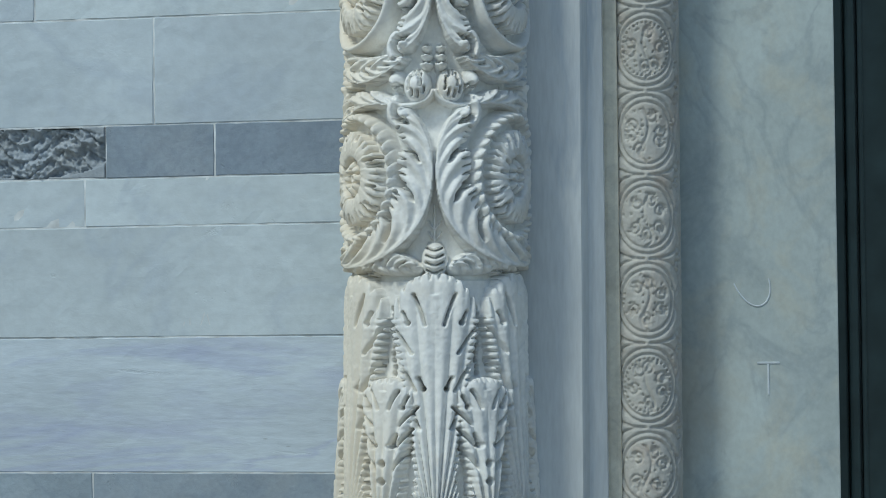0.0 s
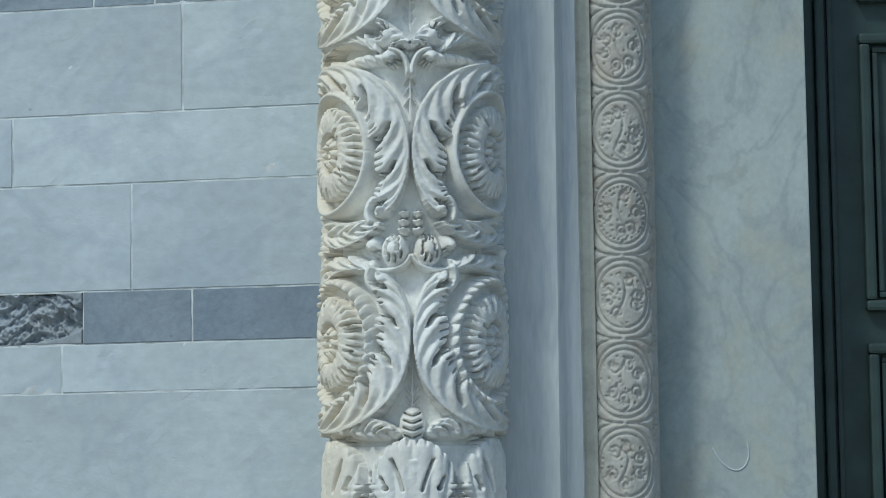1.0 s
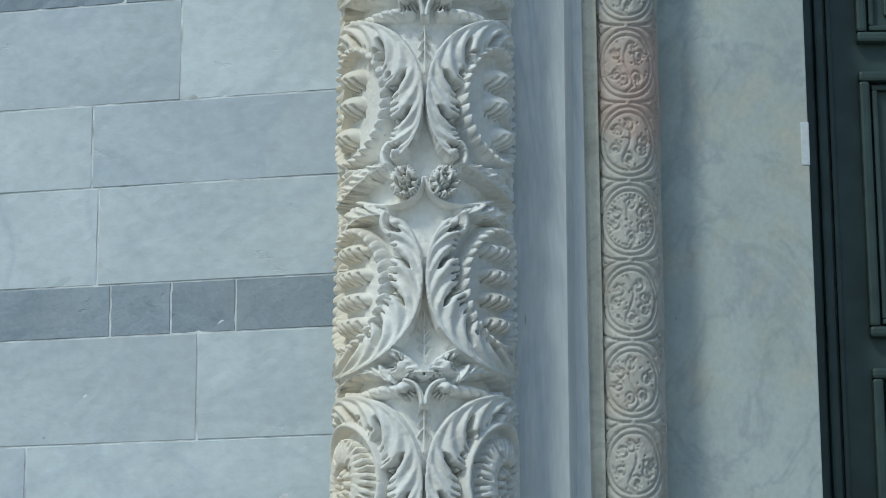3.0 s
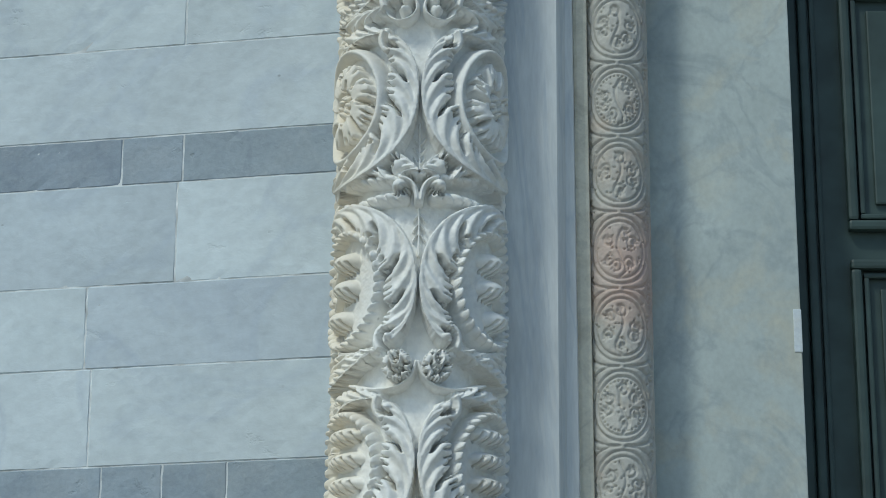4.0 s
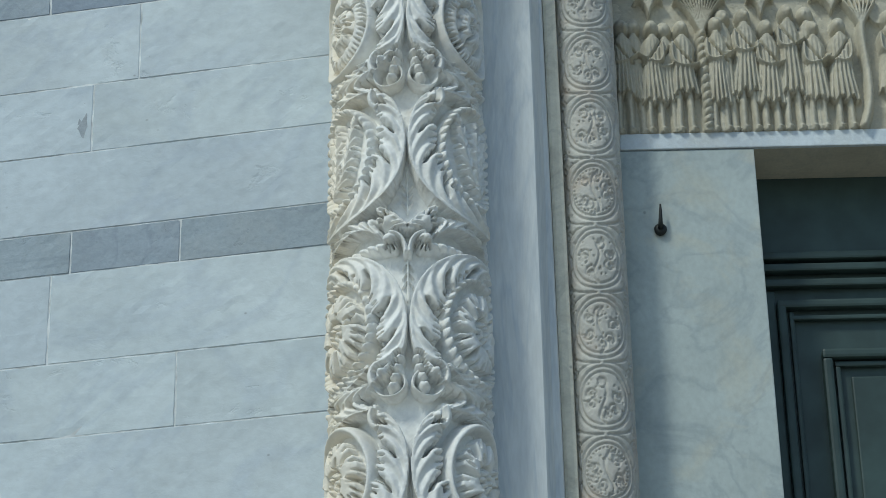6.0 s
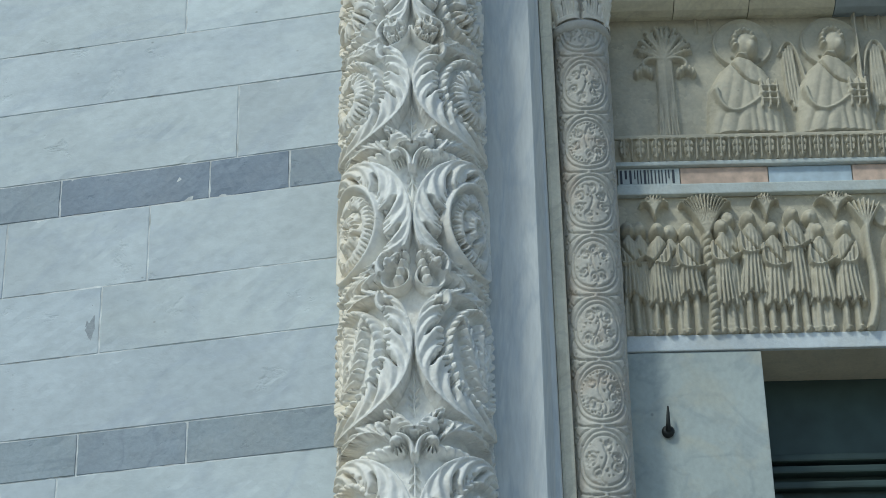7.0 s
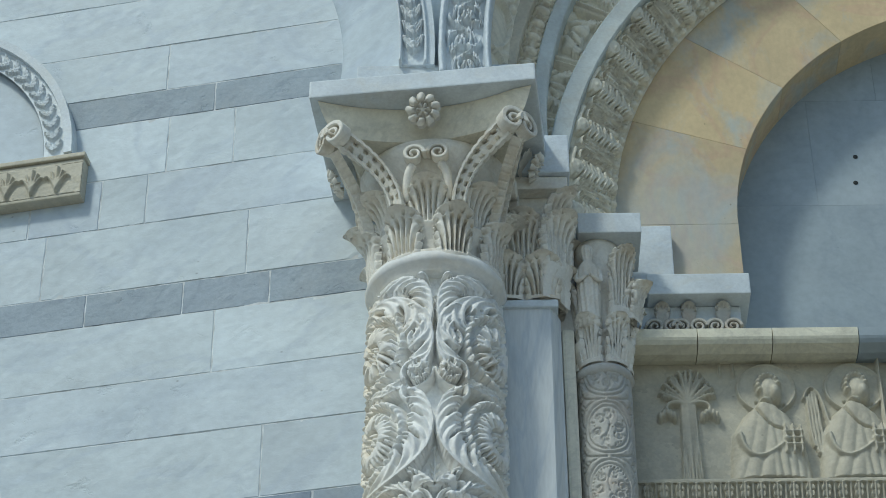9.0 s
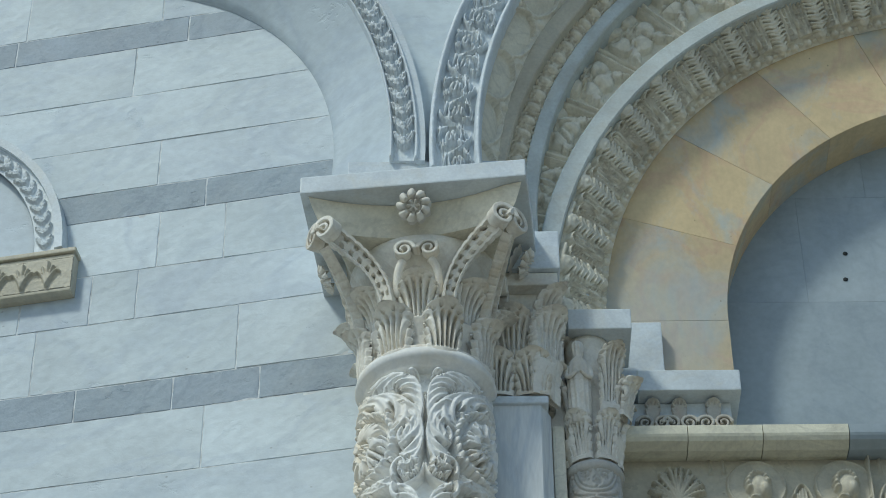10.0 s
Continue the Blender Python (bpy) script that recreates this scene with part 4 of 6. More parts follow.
# blind arch to the left of the portal
blind = thing("blind_arch", "pale blind arch with a carved leaf edge, springing from the capital", "arch", kind="structure")
bl = Carving(-0.05, 1.05, 0, 0.11, 0.0035, 12)
tu = bl.u.copy()
bl.u = tu * 1.96
a, k = -0.03, 0
while a < 2.05:
    for sgn in (-1, 1):
        bl.leaf(bez((a, 0.055), (a + 0.02, 0.055 + 0.012 * sgn), (a + 0.05, 0.055 + 0.022 * sgn), (a + 0.075, 0.055 + 0.042 * sgn), 14), 0.018, 0.024, 3)
    bl.ball((a + 0.03, 0.055), 0.012, 0.024, 1.4)
    a += 0.082
for vv in (0.005, 0.105):
    bl.stem(np.stack([np.linspace(bl.u[0], bl.u[-1], 500), np.full(500, vv)], -1), 0.008, 0.02)
bl.weather(0.0015)
bl.u = tu
def on_blind(U, V, H):
    R = 1.905 + V
    return np.stack([-2.1 + R * np.cos(U), 7.18 - H, 8.35 + R * np.sin(U)], -1)
link_mesh("leaf_edge", bl.wrap("leaf_edge", on_blind, False, 0.06, 1.6), PALE_M, blind, "ring carved with small leaves")
bm = sweep([(2.012, 7.165), (2.045, 7.165), (2.045, 7.4), (2.012, 7.4)], arc_stations(-2.1, 8.35, 0, -3, 60, 36))
part("plain_edge", bm, PALE_M, blind)
part("springer", box(bmesh.new(), -0.36, 0.30, 7.19, 7.5, 7.825, 8.262, 0.004), PALE_M, blind, "plain block on the capital")
# plain splay running back to the wall
A = np.radians(np.linspace(-3, 66, 40))
P0 = np.stack([-2.1 + 1.91 * np.cos(A), np.full(40, 7.19), 8.35 + 1.91 * np.sin(A)], -1)
B = np.radians(np.linspace(-12, 88, 40))
bx, bz = -1.60 + 1.17 * np.cos(B), 8.49 + 1.17 * np.sin(B)
P1 = np.stack([bx, 7.30 - 0.2 * bx, bz], -1)
w = np.linspace(0, 1, 10)[None, :, None]
front = P0[:, None] * (1 - w) + P1[:, None] * w
link_mesh("splay", grid_mesh("splay", np.concatenate([front, front[:, ::-1] + np.array([0.0, 0.25, 0.04])], 1), True), WALL_M, blind, "plain pale splay between the leaf edge and the wall")

# ---- carved column ----
CX0, CX1, CY, CZ0, CZ1 = -0.093, -0.058, 7.17, 0.35, 7.10
def col_r(z):
    return 0.228 - 0.026 * np.clip((z - 1.6) / 5.5, 0, 1) ** 1.3
def col_x(z):
    return CX0 + (CX1 - CX0) * (z - 1.57) / 5.45
column = thing("carved_column", "white marble column carved all round with acanthus scrolls, creamy on one flank", "column")

UW = 0.43
cc = Carving(-UW, UW, 1.04, 7.06, 0.0027, 21)
def both(fn):
    for s in (-1, 1):
        fn(s)

def nub(c, p, r, h, ang, squash=1.0):
    """A small curled leaf tip: a swollen toothed lobe, nicked towards ang."""
    c.ball(p, r, h, squash, 0)
    for q in range(-2, 3):
        a = ang + 0.5 * q
        c.cut(np.array([[p[0] + r * m * math.cos(a), p[1] + r * squash * m * math.sin(a)] for m in (0.45, 0.6, 0.75, 0.9, 1.0)]), 0.0026, h * 0.75)

def scroll_unit(z, hh, flip, fill, k):
    """One pair of scrolls: a tall half-leaf by the middle line, a stem ring and what fills it. flip: -1 turns it head down."""
    f = flip
    sc_ = hh / 0.28
    rt = np.random.RandomState(k + 50)
    def half(s):
        R = lambda x, y: (s * x, z + f * y * sc_)
        ctr = (s * 0.262, z + 0.012 * f)
        ru, rv = 0.142, 0.172 * sc_
        oval = lambda m, n=90: np.array([[ctr[0] + ru * m * math.cos(q), ctr[1] + rv * m * math.sin(q)] for q in np.linspace(0, 2 * math.pi, n)])
        # stem ring, turning in to its flower
        cc.stem(oval(1.0), 0.0175, 0.058, 0.030 if k % 3 != 1 else 0.0)
        # stems running on to the next pair
        cc.stem(bez(R(0.40, -0.06), R(0.37, -0.20), R(0.23, -0.262), R(0.05, -0.246), 44), 0.019, 0.042, 0.030)
        cc.stem(bez(R(0.12, 0.228), R(0.22, 0.205), R(0.31, 0.26), R(0.425, 0.235), 36), 0.017, 0.040, 0.028)
        # leaf thrown outward over the ring
        cc.blade(bez(R(0.13, 0.215), R(0.22, 0.23), R(0.30, 0.205), R(0.41, 0.13), 44), s * f, 0.052, 3, 0.050, 0.9, 4)
        cc.blade(bez(R(0.20, -0.225), R(0.30, -0.235), R(0.385, -0.17), R(0.415, -0.05), 44), -s * f, 0.050, 3, 0.048, 0.9, 4)
        # tall half-leaf hugging the middle line, broad at its foot and rolled over at its tip
        sp_ = np.concatenate([bez(R(0.375, -0.222), R(0.25, -0.262), R(0.075, -0.235), R(0.022, -0.075), 70),
                              bez(R(0.022, -0.075), R(-0.002, 0.0), R(0.0, 0.14), R(0.072, 0.192), 60)[1:]])
        cc.blade(sp_, -s * f, 0.118, 5, 0.058, 1.35, 5, (0.42, 1.0, 0.50))
        nub(cc, R(0.082, 0.182), 0.026, 0.064, math.atan2(-f, s * 0.6), 0.9)
        # filling of the ring, on a raised floor
        sl = cc.win((ctr[0] - ru, ctr[1] - rv), (ctr[0] + ru, ctr[1] + rv))
        U, V = np.meshgrid(cc.u[sl[1]], cc.v[sl[0]])
        cc.raise_(sl, np.full(U.shape, 0.024), np.hypot((U - ctr[0]) / ru, (V - ctr[1]) / rv) < 0.95)
        if fill == "rosette":
            cc.ragged(ctr, ru * 0.77, rv * 0.79, 0.060, 17, 0.38, k, 2)
        elif fill == "flower":
            cc.ragged(ctr, ru * 0.77, rv * 0.79, 0.062, 8, 0.32, k * 0.7 + s, 3, 0.42)
        elif fill == "fruit":
            for i in range(4):
                y = ctr[1] + (-0.108 + 0.072 * i) * sc_
                cc.ball((ctr[0] - s * 0.006, y), 0.094, 0.064, 0.33)
                for q in range(6):
                    x0_ = ctr[0] - s * (0.070 - 0.025 * q)
                    cc.cut(bez((x0_, y - 0.020), (x0_ + s * 0.006, y - 0.010), (x0_ + s * 0.008, y - 0.002), (x0_ + s * 0.011, y + 0.004), 8), 0.0028, 0.034)
        elif fill == "husk":
            for i, (ox, oy) in enumerate(((0.0, 0.082), (0.0, 0.0), (0.035, -0.088))):
                p = (ctr[0] + s * ox, ctr[1] + oy * sc_)
                cc.ball(p, 0.062, 0.066, 0.62)
                for q in range(5):
                    x0_ = p[0] - s * (0.045 - 0.02 * q)
                    cc.cut(bez((x0_, p[1] - 0.034), (x0_ + s * 0.006, p[1] - 0.024), (x0_ + s * 0.008, p[1] - 0.014), (x0_ + s * 0.012, p[1] - 0.004), 8), 0.0028, 0.036)
                cc.stem(bez((p[0] + s * 0.05, p[1] - 0.01), (p[0] + s * 0.07, p[1] - 0.03), (p[0] + s * 0.09, p[1] - 0.04), (p[0] + s * 0.11, p[1] - 0.03), 14), 0.012, 0.044)
        elif fill == "coil":
            cc.ragged(ctr, ru * 0.84, rv * 0.84, 0.052, 15, 0.62, k, 3)
            cc.ragged(ctr, ru * 0.40, rv * 0.40, 0.058, 6, 0.34, s, 3)
        else:      # fronds
            for q, (dx, lean) in enumerate(((-0.055, -0.03), (0.0, 0.0), (0.055, 0.03))):
                pts_ = bez((ctr[0] + s * 0.01, ctr[1] - f * 0.135 * sc_), (ctr[0] + dx * 0.6, ctr[1] - f * 0.06 * sc_), (ctr[0] + dx, ctr[1] + f * 0.03 * sc_), (ctr[0] + dx + lean, ctr[1] + f * 0.125 * sc_), 40)
                for sd in (-1, 1):
                    cc.blade(pts_, sd, 0.036, 4, 0.054 + 0.004 * (q == 1), 0.9, 3)
        # drilled eyes beside the stems
        rr_ = np.random.RandomState(k * 2 + (s > 0))
        for _ in range(16):
            a_ = rr_.rand() * 6.28
            cc.dig((ctr[0] + ru * 1.17 * math.cos(a_), ctr[1] + rv * 1.17 * math.sin(a_)), 0.0045 + 0.003 * rr_.rand(), 0.05)
    both(half)
    # little feathered stem on the middle line
    cc.stem(bez((0, z - 0.215 * f * sc_), (0, z - 0.16 * f * sc_), (0, z - 0.11 * f * sc_), (0, z - 0.07 * f * sc_), 24), 0.0042, 0.014)
    for q in range(3):
        for s in (-1, 1):
            cc.stem(bez((0, z - f * (0.20 - 0.03 * q)), (s * 0.009, z - f * (0.192 - 0.03 * q)), (s * 0.015, z - f * (0.186 - 0.03 * q)), (s * 0.020, z - f * (0.176 - 0.03 * q)), 8), 0.0032, 0.012)

def junction(z, style, k):
    """What stands on the middle line between two pairs."""
    def half(s):
        if style == "vase":
            cc.ball((s * 0.050, z - 0.020), 0.044, 0.054, 1.15)
            for q in range(9):
                t_ = 0.7 * q
                px_, pz_ = s * 0.050 + 0.026 * math.cos(t_) * (0.5 + 0.06 * q), z - 0.020 + 0.03 * math.sin(t_)
                cc.cut(bez((px_, pz_), (px_ + 0.002, pz_ + 0.005), (px_ + 0.003, pz_ + 0.01), (px_ + 0.002, pz_ + 0.015), 8), 0.0028, 0.03)
            for q in range(3):
                nub(cc, (s * 0.022, z + 0.04 + 0.024 * q), 0.021 - 0.002 * q, 0.050, 1.57, 0.8)
            cc.stem(bez((s * 0.004, z - 0.035), (s * 0.02, z - 0.085), (s * 0.10, z - 0.08), (s * 0.20, z - 0.055), 30), 0.009, 0.036)
            cc.blade(bez((s * 0.09, z + 0.05), (s * 0.15, z + 0.01), (s * 0.22, z - 0.03), (s * 0.33, z + 0.03), 40), s, 0.050, 3, 0.050, 0.9, 4)
            nub(cc, (s * 0.115, z - 0.005), 0.026, 0.046, -1.57, 1.2)
        elif style == "bud":
            cc.ragged((s * 0.058, z + 0.008), 0.046, 0.050, 0.054, 9, 0.42, 0.4, 3)
            cc.stem(bez((s * 0.046, z + 0.035), (s * 0.040, z + 0.0), (s * 0.072, z - 0.01), (s * 0.074, z + 0.035), 20), 0.0055, 0.060)
            cc.stem(bez((s * 0.004, z + 0.02), (s * 0.02, z - 0.075), (s * 0.11, z - 0.07), (s * 0.23, z - 0.03), 34), 0.009, 0.040)
            cc.blade(bez((s * 0.13, z + 0.055), (s * 0.2, z + 0.03), (s * 0.28, z - 0.02), (s * 0.39, z - 0.01), 40), s, 0.048, 4, 0.052, 0.9, 4)
        elif style == "loop":
            cc.stem(np.array([[s * 0.062 + 0.050 * math.cos(q), z - 0.012 + 0.044 * math.sin(q)] for q in np.linspace(0, 2 * math.pi, 44)]), 0.0075, 0.040)
            for q in range(4):
                nub(cc, (s * (0.052 - 0.008 * q), z - 0.022 + 0.030 * q), 0.024 - 0.002 * q, 0.052, 1.57 - s * 0.5, 1.0)
            cc.blade(bez((s * 0.13, z + 0.045), (s * 0.2, z - 0.01), (s * 0.28, z - 0.03), (s * 0.38, z + 0.01), 40), s, 0.048, 4, 0.050, 0.9, 4)
        else:   # curls
            sd_ = bez((s * 0.006, z + 0.0), (s * 0.02, z + 0.02), (s * 0.05, z + 0.05), (s * 0.085, z + 0.066), 24)
            cc.blade(sd_, -s, 0.056, 2, 0.052, 0.8, 4)
            nub(cc, (s * 0.062, z + 0.022), 0.034, 0.054, 1.57 - s * 0.9, 1.05)
            cc.stem(bez((s * 0.006, z - 0.09), (s * 0.008, z - 0.05), (s * 0.02, z - 0.025), (s * 0.055, z - 0.02), 22), 0.010, 0.050)
            nub(cc, (s * 0.058, z - 0.045), 0.030, 0.060, -1.57 - s * 0.4, 0.95)
            cc.blade(bez((s * 0.10, z - 0.02), (s * 0.16, z + 0.03), (s * 0.23, z + 0.02), (s * 0.34, z - 0.03), 40), s, 0.040, 3, 0.048, 0.9, 4)
    both(half)

# leaves and stems round the flanks
for s in (-1, 1):
    q, zz = 0, 1.86
    while zz < 7.0:
        cc.blade(bez((s * 0.355, zz - 0.06), (s * 0.385, zz - 0.03), (s * 0.40, zz + 0.02), (s * 0.42, zz + 0.09), 30), s if q % 2 else -s, 0.046, 3, 0.050, 0.8, 3)
        cc.stem(bez((s * 0.41, zz - 0.06), (s * 0.38, zz - 0.02), (s * 0.42, zz + 0.03), (s * 0.39, zz + 0.07), 24), 0.012, 0.050, 0.024)
        if q % 3 == 0:
            nub(cc, (s * 0.40, zz + 0.055), 0.028, 0.056, 1.2, 1.0)
        zz += 0.125
        q += 1
UNITS = [(2.01, 1, "rosette"), (2.574, -1, "rosette"), (3.119, 1, "fruit"), (3.696, -1, "husk"), (4.25, 1, "flower"),
         (4.765, -1, "flower"), (5.355, 1, "fronds"), (5.863, -1, "coil"), (6.365, 1, "rosette"), (6.76, -1, "flower")]
JOINTS = [(2.294, "vase"), (2.865, "curls"), (3.418, "bud"), (4.018, "curls"), (4.56, "loop"), (5.075, "curls"), (5.64, "loop"), (6.137, "curls"), (6.60, "bud")]
for k, (z, f, fill) in enumerate(UNITS):
    scroll_unit(z, 0.28 if k < 8 else 0.235, f, fill, k)
for k, (z, st) in enumerate(JOINTS):
    junction(z, st, k)
# broad acanthus leaves round the foot
foot = (cc.v > 1.10) & (cc.v < 1.73)
cc.h[foot] = np.maximum(cc.h[foot], 0.012)
for u in (-0.27, 0.27, 0.0):
    cc.fan(u, 1.10, 1.755, 0.130, 0.054, 7)
for u in (-0.405, -0.135, 0.135, 0.405):
    # drilled seam where the tall leaves meet, over a lower leaf
    for z_ in np.arange(1.47, 1.66, 0.018):
        cc.dig((u + 0.004 * math.sin(z_ * 90), z_), 0.0070, 0.05)
    cc.fan(u, 1.08, 1.46, 0.092, 0.064, 5)
    for z_ in (1.17, 1.22):
        cc.dig((u, z_), 0.0085, 0.06)
cc.stem(np.stack([np.linspace(-UW, UW, 300), np.full(300, 1.095)], -1), 0.014, 0.034)
for s in (-1, 1):
    for x0_, x1_ in ((0.05, 0.21), (0.24, 0.40)):
        cc.blade(bez((s * x0_, 1.775), (s * (x0_ + 0.05), 1.815), (s * (x1_ - 0.05), 1.815), (s * x1_, 1.765), 30), -s, 0.050, 3, 0.048, 0.9, 4)
        nub(cc, (s * x1_, 1.768), 0.026, 0.052, -1.57, 1.0)
cc.ball((0, 1.785), 0.042, 0.056, 1.25)
for z_ in (1.755, 1.775, 1.795, 1.815):
    for s in (-1, 1):
        cc.cut(bez((s * 0.003, z_ - 0.004), (s * 0.008, z_ - 0.002), (s * 0.014, z_), (s * 0.022, z_ + 0.004), 8), 0.0028, 0.03)
# top pair of leaves under the neck
for s in (-1, 1):
    cc.blade(np.concatenate([bez((s * 0.055, 6.74), (s * 0.0, 6.78), (s * 0.006, 6.90), (s * 0.02, 6.95), 40), bez((s * 0.02, 6.95), (s * 0.05, 7.02), (s * 0.13, 7.035), (s * 0.22, 7.0), 34)[1:]]), -s, 0.10, 5, 0.058, 1.3, 5, (0.5, 1.0, 0.5))
    cc.blade(bez((s * 0.2, 6.96), (s * 0.26, 7.0), (s * 0.32, 7.01), (s * 0.42, 6.97), 40), -s, 0.055, 3, 0.050, 0.9, 4)
    nub(cc, (s * 0.05, 7.02), 0.026, 0.056, -1.57, 0.9)
cc.weather(0.0011)
def on_column(U, V, H):
    R = col_r(V) - 0.024 + H * 1.28
    a = -math.pi / 2 + U / 0.245
    return np.stack([col_x(V) + R * np.cos(a), CY + R * np.sin(a), V], -1)
link_mesh("carved_face", cc.wrap("carved_face", on_column, False, 0.01), CARVED_M, column, "deeply undercut acanthus scrolls, rosettes and fruit")
bm = revolve([(0.175, 0.35), (0.175, 1.0), (0.170, 2.5), (0.158, 5.0), (0.146, 7.1)], 72)
for v in bm.verts:
    v.co.x += col_x(v.co.z)
    v.co.y += CY
part("shaft", bm, CARVED_M, column, smooth=True)
part("foot_ring", revolve([(0.235, 1.005), (0.262, 1.01), (0.275, 1.04), (0.278, 1.075), (0.262, 1.10), (0.236, 1.105)], 72), CARVED_M, column, "", pose(col_x(1.05), CY, 0), True)
part("base", revolve([(0.36, 0.0), (0.36, 0.12), (0.33, 0.14), (0.345, 0.2), (0.30, 0.24), (0.28, 0.28), (0.30, 0.32), (0.26, 0.36)], 56), CARVED_M, column, "", pose(col_x(0.2), CY, 0), True)
NZ = 7.055
part("neck_ring", revolve([(0.212, NZ - 0.01), (0.232, NZ - 0.004), (0.238, NZ + 0.012), (0.250, NZ + 0.016), (0.258, NZ + 0.034), (0.252, NZ + 0.058), (0.236, NZ + 0.068), (0.215, NZ + 0.072)], 80), CARVED_M, column, "smooth rounded neck ring", pose(col_x(NZ), CY, 0), True)

# ---- capitals ----
def acanthus(width, height, curl, lobes=5, thick=0.018, slit=(0.10, 0.72)):
    """An upright capital leaf: toothed fan, long drilled slits, round eyes between the lobes, tip bent forward (towards -y)."""
    c = Carving(-width * 0.60, width * 0.60, 0, height * 1.04, max(0.0031, height / 110), 3)
    U, V = np.meshgrid(c.u, c.v)
    t = V / height
    x = np.abs(U) / (width * 0.5)
    head = np.clip((t - 0.68) / 0.34, 0, 1)
    half = (0.80 + 0.22 * t) * np.sqrt(np.clip(1 - head ** 2, 0, 1))
    tooth = (t * lobes * 1.6 + 0.30 * x) % 1.0
    half *= 1 - 0.17 * (1 - tooth) ** 2 * (t > 0.12)
    edge = np.clip(1 - (x / (half + 1e-6)) ** 2, 0, 1)
    c.h = np.where(x < half, thick * (0.45 + 0.55 * np.sqrt(edge)), 0.0)
    s0, s1 = slit
    if s0 > 0.2:
        c.h *= np.clip(0.3 + (t - s0 + 0.2) * 4, 0.3, 1)
    for o, top in ((0.07, 1.0), (0.20, 0.92), (0.34, 0.74)):
        for s in (-1, 1):
            zt = s0 + (s1 - s0) * top
            c.cut(bez((s * o * width * 0.72, height * s0), (s * o * width * 0.78, height * (s0 + 0.4 * (zt - s0))), (s * o * width * 0.9, height * (s0 + 0.75 * (zt - s0))), (s * o * width * 1.25, height * zt), 30), 0.0042, thick * 1.6)
    for o, q in ((0.40, 0.86), (0.28, 1.04), (0.13, 1.14), (0.42, 0.62)):
        for s in (-1, 1):
            c.dig((s * o * width, height * min(0.92, s0 + (s1 - s0) * q)), 0.0052, thick * 0.9)
            c.cut(bez((s * o * width * 1.02, height * (s0 + (s1 - s0) * q * 0.97)), (s * o * width * 1.1, height * (s0 + (s1 - s0) * q)), (s * o * width * 1.2, height * (s0 + (s1 - s0) * (q + 0.04))), (s * o * width * 1.3, height * (s0 + (s1 - s0) * (q + 0.09))), 10), 0.0028, thick * 0.5)
    c.ball((0, height * 0.95), width * 0.24, thick * 1.25, 0.55)
    c.weather(0.0012)
    c.h = np.where(x < half, c.h, 0.0)
    t = np.clip(t, 0, 1.05)
    bend = np.clip((t - 0.55) / 0.45, 0, 1.1)
    Y = -curl * bend ** 1.9 - 0.010 * np.sin(np.pi * np.clip(t, 0, 1)) + 1.6 * U ** 2
    Z = V - height * 0.16 * bend ** 3
    front = np.stack([U, Y - c.h, Z], -1)
    rear = np.stack([U, Y + 0.010, Z], -1)
    full = c.h > thick * 0.12
    cell = full[:-1, :-1] | full[1:, 1:] | full[1:, :-1] | full[:-1, 1:]
    n, m = U.shape
    P = np.concatenate([front, rear[:, ::-1]], 1)
    keep = np.concatenate([cell, np.zeros((n - 1, 1), bool), cell[:, ::-1]], 1)
    return grid_mesh("leaf", P, False, keep)

def volute(r, thick=0.03, turns=1.7):
    bm = bmesh.new()
    pts = spiral((0, 0), r, turns, 0, 1, 0.18, 44)
    prev = None
    for i, (a, b) in enumerate(pts):
        w = thick * (1 - 0.35 * i / 44)
        q = math.hypot(a, b)
        dx, dz = a / q, b / q
        hw_ = r * 0.20 * (1 - 0.55 * i / 44)
        cur = [bm.verts.new((a + dx * hw_ * sx, sy * w - 0.3 * w * i / 44, b + dz * hw_ * sx)) for sx, sy in ((-1, -1), (1, -1), (1, 1), (-1, 1))]
        if prev:
            for j in range(4):
                bm.faces.new((prev[j], prev[(j + 1) % 4], cur[(j + 1) % 4], cur[j]))
        else:
            bm.faces.new(cur[::-1])
        prev = cur
    bm.faces.new(prev)
    bmesh.ops.recalc_face_normals(bm, faces=bm.faces[:])
    bmesh.ops.bevel(bm, geom=bm.edges[:], offset=0.003, segments=1, affect="EDGES")
    return bm

def tube(pts, r0, r1, n=10):
    bm = bmesh.new()
    prev = None
    P = [Vector(p) for p in pts]
    for i, p in enumerate(P):
        d = (P[min(i + 1, len(P) - 1)] - P[max(i - 1, 0)]).normalized()
        a = d.orthogonal().normalized()
        b = d.cross(a)
        r = r0 + (r1 - r0) * i / (len(P) - 1)
        if prev:
            a = (pa - d * pa.dot(d)).normalized()
            b = d.cross(a)
        pa = a
        cur = [bm.verts.new(p + (a * math.cos(2 * math.pi * q / n) + b * math.sin(2 * math.pi * q / n)) * r) for q in range(n)]
        if prev:
            for q in range(n):
                bm.faces.new((prev[q], prev[(q + 1) % n], cur[(q + 1) % n], cur[q]))
        else:
            bm.faces.new(cur[::-1])
        prev = cur
    bm.faces.new(prev)
    return bm

